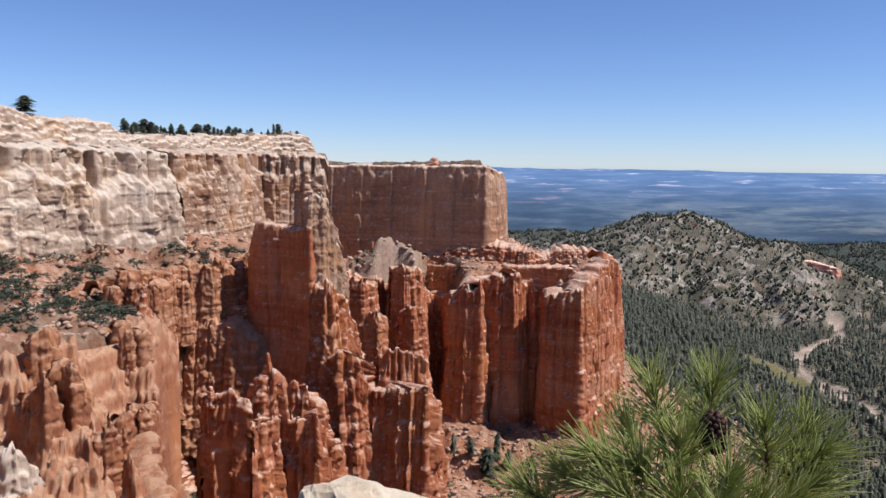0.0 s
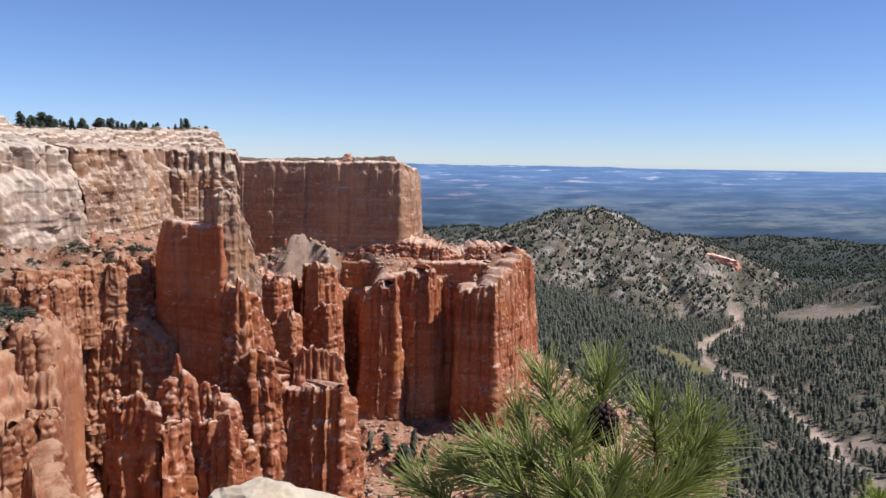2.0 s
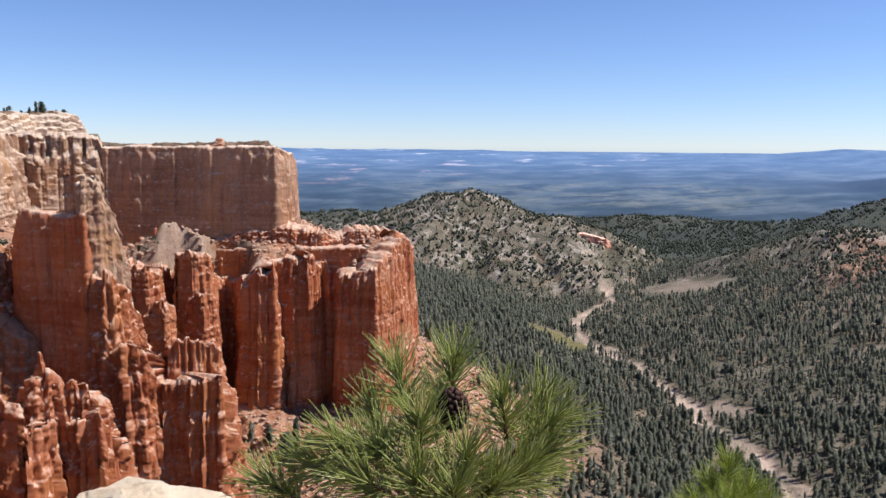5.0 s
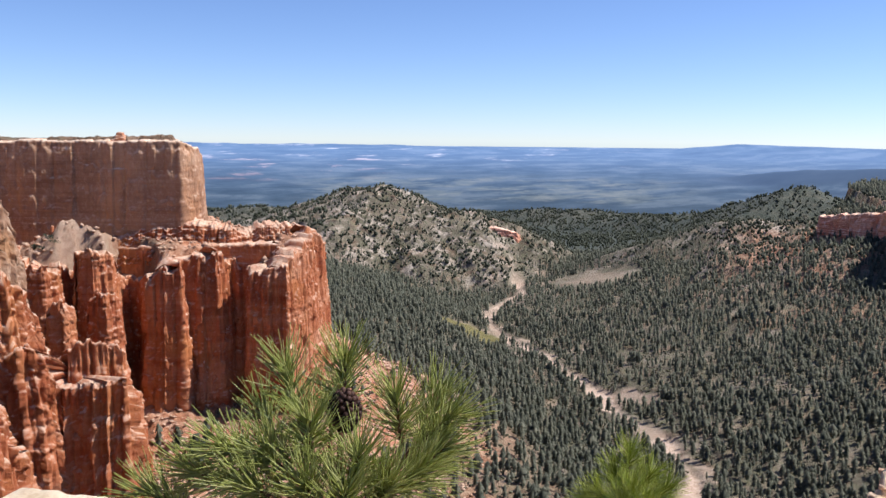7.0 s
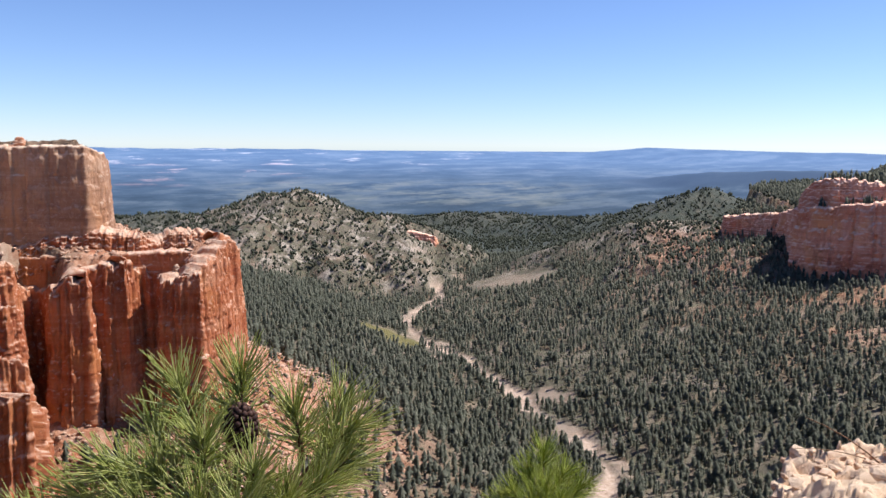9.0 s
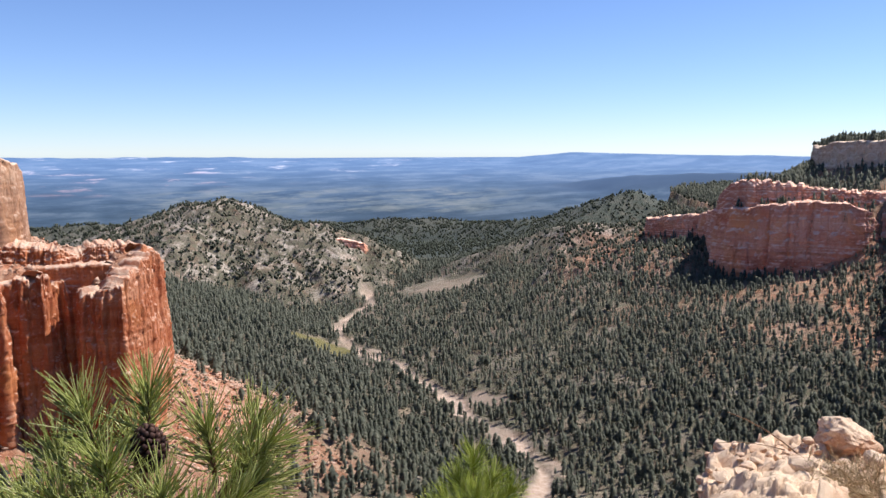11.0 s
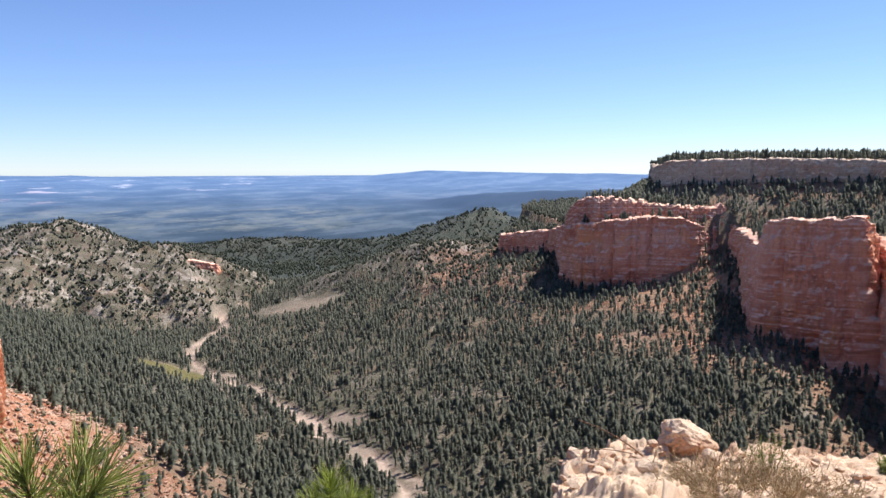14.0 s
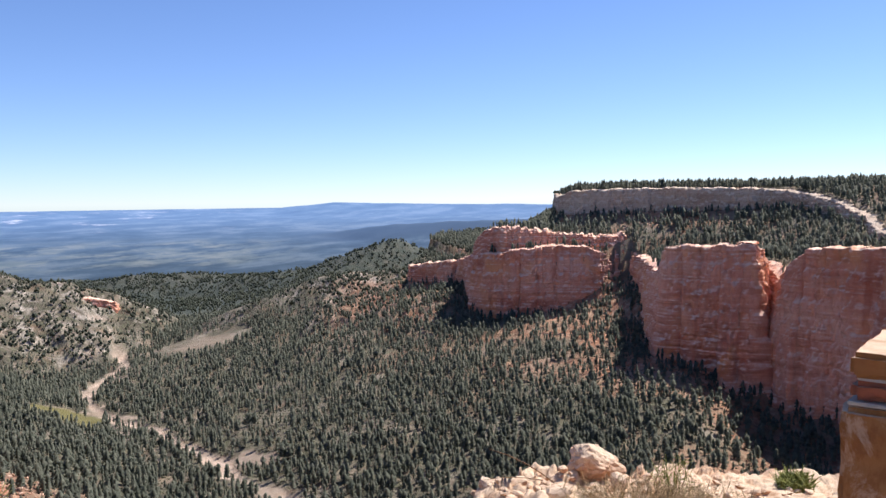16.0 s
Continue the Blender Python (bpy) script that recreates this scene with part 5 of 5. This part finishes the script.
def boulder_mesh(name, seed, material, size, fineness=4):
    """A chipped stone."""
    bm = bmesh.new()
    bmesh.ops.create_icosphere(bm, subdivisions=fineness, radius=0.5)
    me = bpy.data.meshes.new(name)
    bm.to_mesh(me)
    bm.free()
    co = np.empty(len(me.vertices) * 3, np.float32)
    me.vertices.foreach_get("co", co)
    co = co.reshape(-1, 3).astype(float)
    n = co / np.linalg.norm(co, axis=1, keepdims=True)
    rng = np.random.default_rng(seed)
    d = np.full(len(co), 0.62)
    for _ in range(11):
        k = rng.normal(0, 1, 3)
        k /= np.linalg.norm(k)
        d = np.minimum(d, rng.uniform(0.36, 0.55) / np.maximum(n @ k, 0.05))
    d = d * (1 + 0.17 * fbm(n[:, 0] * 3, n[:, 1] * 3, n[:, 2] * 3, 4, seed) + 0.05 * blocks(n[:, 0] * 4, n[:, 2] * 4, 0.8, 0.6, seed + 1))
    co = n * d[:, None] * np.array(size)
    me.vertices.foreach_set("co", co.astype(np.float32).ravel())
    me.materials.append(material)
    me.update()
    return me


def ledge_height(az, r):
    i = np.argmin((LA - az) ** 2 + (10 * (LR - r)) ** 2)
    return lz.ravel()[i]


def stone(name, me, az, r, z, turn, label, group=""):
    x0, y0 = at(az, r)
    ob = tagged(new(name, me), label, "rock", group)
    ob.matrix_basis = Matrix.LocRotScale((x0, y0, z), Euler(turn), None)
    return ob


stone("boulder", boulder_mesh("boulder", 501, NEAR_ROCK, (0.54, 0.38, 0.36)), 58.9, 8.55, ledge_height(58.9, 8.55) + 0.17, (0.1, 0.22, -0.9), "angular pink boulder resting on the rock ledge")
stone("boulder", boulder_mesh("boulder", 507, PALE_ROCK, (1.30, 1.25, 0.62)), -5.2, 7.7, -3.50, (0.28, 0.16, 0.4), "chipped whitish boulder below the overlook")
CHIPS = [boulder_mesh("stone", 520 + i, NEAR_ROCK, (0.22, 0.17, 0.13), 2) for i in range(5)]
for i in range(230):
    az, q = _rng.uniform(50, 76), _rng.uniform(7.2, 9.1)
    k = _rng.uniform(0.12, 0.6) if i % 11 else 1.0
    ob = stone("stone", CHIPS[i % 5], az, q, ledge_height(az, q) + 0.02 * k, (_rng.uniform(-0.4, 0.4), _rng.uniform(-0.4, 0.4), _rng.uniform(0, 6.28)), "loose pink stone lying on the ledge", "loose stones on the ledge")
    ob.scale = (k, k, k)


for i in range(70):
    az, q = _rng.uniform(49.6, 57.5), _rng.uniform(7.4, 9.0)
    k = _rng.uniform(0.2, 0.65)
    ob = stone("stone", CHIPS[i % 5], az, q, ledge_height(az, q) + 0.02 * k, (_rng.uniform(-0.4, 0.4), _rng.uniform(-0.4, 0.4), _rng.uniform(0, 6.28)), "loose pink stone lying on the ledge", "loose stones on the ledge")
    ob.scale = (k, k, k)


def stem(p0, p1, r0, r1, bow, sides=3, steps=3):
    """A thin bowed stem as verts and triangles."""
    p0, p1, bow = np.array(p0, float), np.array(p1, float), np.array(bow, float)
    ax = p1 - p0
    ax = ax / (np.linalg.norm(ax) + 1e-9)
    s = np.cross(ax, [0.3, 0.2, 0.93])
    s /= np.linalg.norm(s) + 1e-9
    t = np.cross(ax, s)
    v, f = [], []
    for i in range(steps + 1):
        k = i / steps
        c = p0 + (p1 - p0) * k + bow * 4 * k * (1 - k)
        rr = r0 + (r1 - r0) * k
        for q in range(sides):
            a = 2 * math.pi * q / sides
            v.append(c + rr * (math.cos(a) * s + math.sin(a) * t))
    for i in range(steps):
        for q in range(sides):
            a, b = i * sides + q, i * sides + (q + 1) % sides
            f += [(a, b, b + sides), (a, b + sides, a + sides)]
    return v, f


def gather(pieces):
    V, F, n = [], [], 0
    for v, f in pieces:
        V.append(np.array(v, float))
        F.append(np.array(f, int) + n)
        n += len(v)
    return np.concatenate(V), np.concatenate(F)


def dry_bush(az, r, tall, wide, n, seed, material, label, leafy=0.0):
    x0, y0 = at(az, r)
    z0 = ledge_height(az, r)
    rng = np.random.default_rng(seed)
    base = tagged(new("dry_bush" if not leafy else "green_bush"), label, "bush")
    base.location = (x0, y0, z0 - 0.03)
    stems, leaves = [], []
    for _ in range(n):
        a, d = rng.uniform(0, 6.28), math.sqrt(rng.uniform(0, 1)) * wide
        tip = (d * math.cos(a), d * math.sin(a), tall * rng.uniform(0.55, 1.0) * (1 - 0.5 * (d / wide) ** 2))
        foot = (0.35 * tip[0] + rng.normal(0, 0.03), 0.35 * tip[1] + rng.normal(0, 0.03), 0)
        stems.append(stem(foot, tip, 0.004, 0.0015, rng.normal(0, 0.02, 3)))
        for _ in range(5 if not leafy else 9):
            k = rng.uniform(0.4, 1.0)
            p = np.array(foot) * (1 - k) + np.array(tip) * k
            e = p + rng.normal(0, 0.05, 3) + (0, 0, 0.03)
            leaves.append(stem(p, e, 0.0035 + leafy, 0.001, (0, 0, 0), 3, 1))
    tagged(mesh_part("stems", mesh_of("stems", *gather(stems), material), base), kind="stuff")
    tagged(mesh_part("twigs", mesh_of("twigs", *gather(leaves), material), base), kind="stuff")
    return base


dry_bush(61.4, 7.1, 0.30, 0.62, 190, 601, STRAW, "dry straw-coloured bush on the ledge")
dry_bush(65.6, 7.2, 0.28, 0.6, 160, 603, STRAW, "dry straw-coloured bush on the ledge")
dry_bush(64.2, 7.8, 0.42, 0.25, 30, 605, SHRUB, "sparse weed with yellow-green heads")
dry_bush(71.6, 9.2, 0.20, 0.20, 90, 607, SHRUB, "low yellow-green bush beside the stone pillar", 0.006)
x0, y0 = at(57.6, 8.1)
twig = tagged(new("dead_branch", mesh_of("dead_branch", *gather([stem((x0, y0, -2.95), (x0 - 0.55, y0 + 0.62, -2.42), 0.008, 0.003, (0.03, 0.0, 0.06), 4, 5), stem((x0 - 0.2, y0 + 0.24, -2.74), (x0 - 0.75, y0 + 0.55, -2.66), 0.005, 0.002, (0, 0, 0.03), 4, 4), stem((x0 + 0.1, y0 - 0.1, -3.0), (x0 + 0.05, y0 - 0.35, -2.72), 0.006, 0.002, (0.04, 0, 0), 4, 4)]), TWIG)), "bare grey dead branch leaning over the ledge", "branch")


# ---------------------------------------------------------------- stone pillar
def block_mesh(name, sx, sy, sz, seed, material, chip=0.012):
    """A rough-hewn block with worn arrises, its base at z = 0."""
    bm = bmesh.new()
    bmesh.ops.create_cube(bm, size=1.0)
    bmesh.ops.scale(bm, vec=(sx, sy, sz), verts=bm.verts)
    bmesh.ops.bevel(bm, geom=bm.edges[:], offset=min(0.016, 0.3 * sz), segments=2, affect='EDGES')
    bmesh.ops.subdivide_edges(bm, edges=[e for e in bm.edges if e.calc_length() > 0.08], cuts=9, use_grid_fill=True)
    for v in bm.verts:
        n = v.normal
        v.co += n * chip * (noise.noise(v.co * 9 + Vector((seed, 0, 0))) + 0.6 * noise.noise(v.co * 26 + Vector((0, seed, 0))))
        v.co.z += sz / 2
    me = bpy.data.meshes.new(name)
    bm.to_mesh(me)
    bm.free()
    me.materials.append(material)
    return me


pillar = tagged(new("stone_pillar"), "square masonry pillar of orange and red sandstone blocks", "pillar")
ex, ey = eye(16.0)
ax0, ay0 = ex + 2.55 * math.sin(radians(74.75)), ey + 2.55 * math.cos(radians(74.75))
turn = radians(90 - 84)
side = 0.62
cx0 = ax0 + (math.cos(turn) * side / 2 + math.sin(turn) * side / 2)
cy0 = ay0 + (math.sin(turn) * side / 2 - math.cos(turn) * side / 2)
pillar.matrix_basis = pose(cx0, cy0, -1.70, 0, 0, 6)
zc = 0.0
for nm, sz, grow, mat_, sd in (("base_block", 0.46, 0.040, ORANGE_STONE, 3.0), ("mortar_joint", 0.012, 0.02, MORTAR, 4.0), ("base_block", 0.30, 0.036, ORANGE_STONE, 5.0), ("mortar_joint", 0.012, 0.006, MORTAR, 6.0), ("shaft_block", 0.32, 0.020, ORANGE_STONE, 8.0), ("mortar_joint", 0.012, 0.004, MORTAR, 9.0), ("red_block", 0.060, -0.002, RED_STONE, 11.0), ("mortar_joint", 0.006, -0.018, MORTAR, 12.0), ("cap_stone", 0.072, 0.0, ORANGE_STONE, 14.0)):
    mesh_part(nm, block_mesh(nm, side + grow * 2, side + grow * 2, sz, sd, mat_), pillar, pose(0, 0, zc))
    zc += sz


# ---------------------------------------------------------------- the pine at the rail
def tuft(tip, way, length, spread, count, rng, needle=0.058):
    """Needles along the last of a shoot, fanned forward and out."""
    way = np.array(way, float) / np.linalg.norm(way)
    s = np.cross(way, [0.2, 0.9, 0.1])
    s /= np.linalg.norm(s)
    t = np.cross(way, s)
    out = []
    for i in range(count):
        k = rng.uniform(0, 1) ** 0.8
        p = np.array(tip) - way * length * (1 - k)
        a = rng.uniform(0, 6.28)
        open_ = spread * (1.15 - 0.75 * k) * rng.uniform(0.6, 1.15)
        d = way * math.cos(open_) + (s * math.cos(a) + t * math.sin(a)) * math.sin(open_)
        n = needle * rng.uniform(0.75, 1.15)
        e = p + d * n
        out.append(stem(p, e, 0.0012, 0.0005, (*rng.normal(0, 0.003, 2), -0.003 * rng.uniform(0, 1)), 3, 2))
    return out


def cone_mesh(material):
    rng = np.random.default_rng(5)
    pieces = []
    for i in range(90):
        k = i / 90
        a = 2.4 * i
        rr = 0.021 * math.sin(math.pi * (0.12 + 0.8 * k)) ** 0.8
        z = 0.058 * k
        p = (0.4 * rr * math.cos(a), 0.4 * rr * math.sin(a), z)
        e = (1.05 * rr * math.cos(a), 1.05 * rr * math.sin(a), z + 0.004)
        v, f = stem(p, e, 0.0022, 0.0046, (0, 0, -0.001), 5, 2)
        n = len(v)
        v.append(np.array((1.18 * rr * math.cos(a), 1.18 * rr * math.sin(a), z + 0.006)))
        f += [(n - 5 + q, n - 5 + (q + 1) % 5, n) for q in range(5)]
        pieces.append((v, f))
    return mesh_of("cone", *gather(pieces), material)


def ray(t, x, y, far):
    """A place that far from the eye, on the sight line through a point of the picture at time t."""
    rows = [q for q in PATH if q[0] <= t][-1]
    half = math.tan(radians(57.1) / 2)
    d = pose(0, 0, 0, *rows[3:]).to_3x3() @ Vector(((2 * x / 1568 - 1) * half, (882 - 2 * y) / 1568 * half, -1))
    d.normalize()
    return np.array((rows[1], rows[2], 0.0)) + np.array(d) * far


def pine(shoots, root, hub, t, material, label, needles, count, seed):
    """shoots: picture place of the tip and of the shoot's start, and the distance of each."""
    rng = np.random.default_rng(seed)
    tree = tagged(new("pine_tree"), label, "tree")
    root = np.array(root, float)
    tree.location = root
    hub = ray(t, *hub) - root
    mesh_part("trunk", mesh_of("trunk", *gather([stem((0, 0, -0.1), hub, 0.024, 0.010, (0.03, 0.0, 0.0), 8, 8)]), TWIG), tree)
    for x1, y1, x0, y0, d1, d0 in shoots:
        tip, foot = ray(t, x1, y1, d1) - root, ray(t, x0, y0, d0) - root
        way = tip - foot
        branch = mesh_part("branch", mesh_of("branch", *gather([stem(hub, foot, 0.0055, 0.0042, (0, 0, -0.012), 6, 6), stem(foot, tip, 0.0042, 0.002, (0, 0, 0.0), 6, 4)]), TWIG), tree)
        length = min(0.075, np.linalg.norm(way) * 1.1)
        mesh_part("needles", mesh_of("needles", *gather(tuft(tip, way, length, 1.2, count, rng, needles)), material), branch)
    return tree


SHOOTS = [(508, 655, 530, 740, 1.20, 1.22), (612, 640, 607, 725, 1.18, 1.20), (548, 745, 552, 815, 1.10, 1.13), (632, 805, 632, 860, 1.08, 1.12), (700, 705, 712, 790, 1.18, 1.22),
          (800, 735, 725, 800, 1.20, 1.24), (775, 700, 745, 780, 1.26, 1.26), (395, 790, 460, 820, 1.16, 1.18), (345, 835, 420, 860, 1.20, 1.2), (470, 800, 520, 850, 1.12, 1.15), (540, 860, 560, 900, 1.07, 1.1),
          (745, 830, 700, 870, 1.14, 1.16), (440, 860, 500, 890, 1.1, 1.12), (270, 875, 330, 905, 1.22, 1.22), (690, 860, 660, 900, 1.1, 1.12), (590, 700, 585, 780, 1.26, 1.24), (470, 730, 500, 800, 1.26, 1.24), (610, 875, 612, 920, 1.05, 1.08), (790, 790, 740, 830, 1.2, 1.2)]
px0, py0 = at(15.0, 1.28)
pine_near = pine(SHOOTS, (px0, py0, -1.75), (590, 930, 1.2), 7.0, NEEDLE, "young pine with long green needles and a dark cone", 0.068, 135, 701)
cone_ob = mesh_part("cone", cone_mesh(CONE), pine_near, None, "dark brown open cone")
cp = ray(7.0, 614, 762, 1.17) - np.array((px0, py0, -1.75))
cone_ob.matrix_basis = Matrix.Translation(cp) @ pose(0, 0, 0, 8, -6, 0)
qx, qy = at(33.5, 3.3)
pine([(1115, 800, 1112, 850, 3.4, 3.4), (1085, 835, 1100, 880, 3.4, 3.4), (1150, 840, 1125, 880, 3.4, 3.4), (1060, 870, 1085, 900, 3.35, 3.4), (1180, 865, 1150, 900, 3.4, 3.4), (1118, 860, 1118, 900, 3.3, 3.3), (1095, 880, 1100, 920, 3.3, 3.3), (1145, 885, 1140, 920, 3.3, 3.3), (1040, 885, 1060, 910, 3.4, 3.4)],
     (qx, qy, -4.2), (1120, 960, 3.4), 7.0, FRESH, "young yellow-green pine top below the overlook", 0.10, 190, 711)
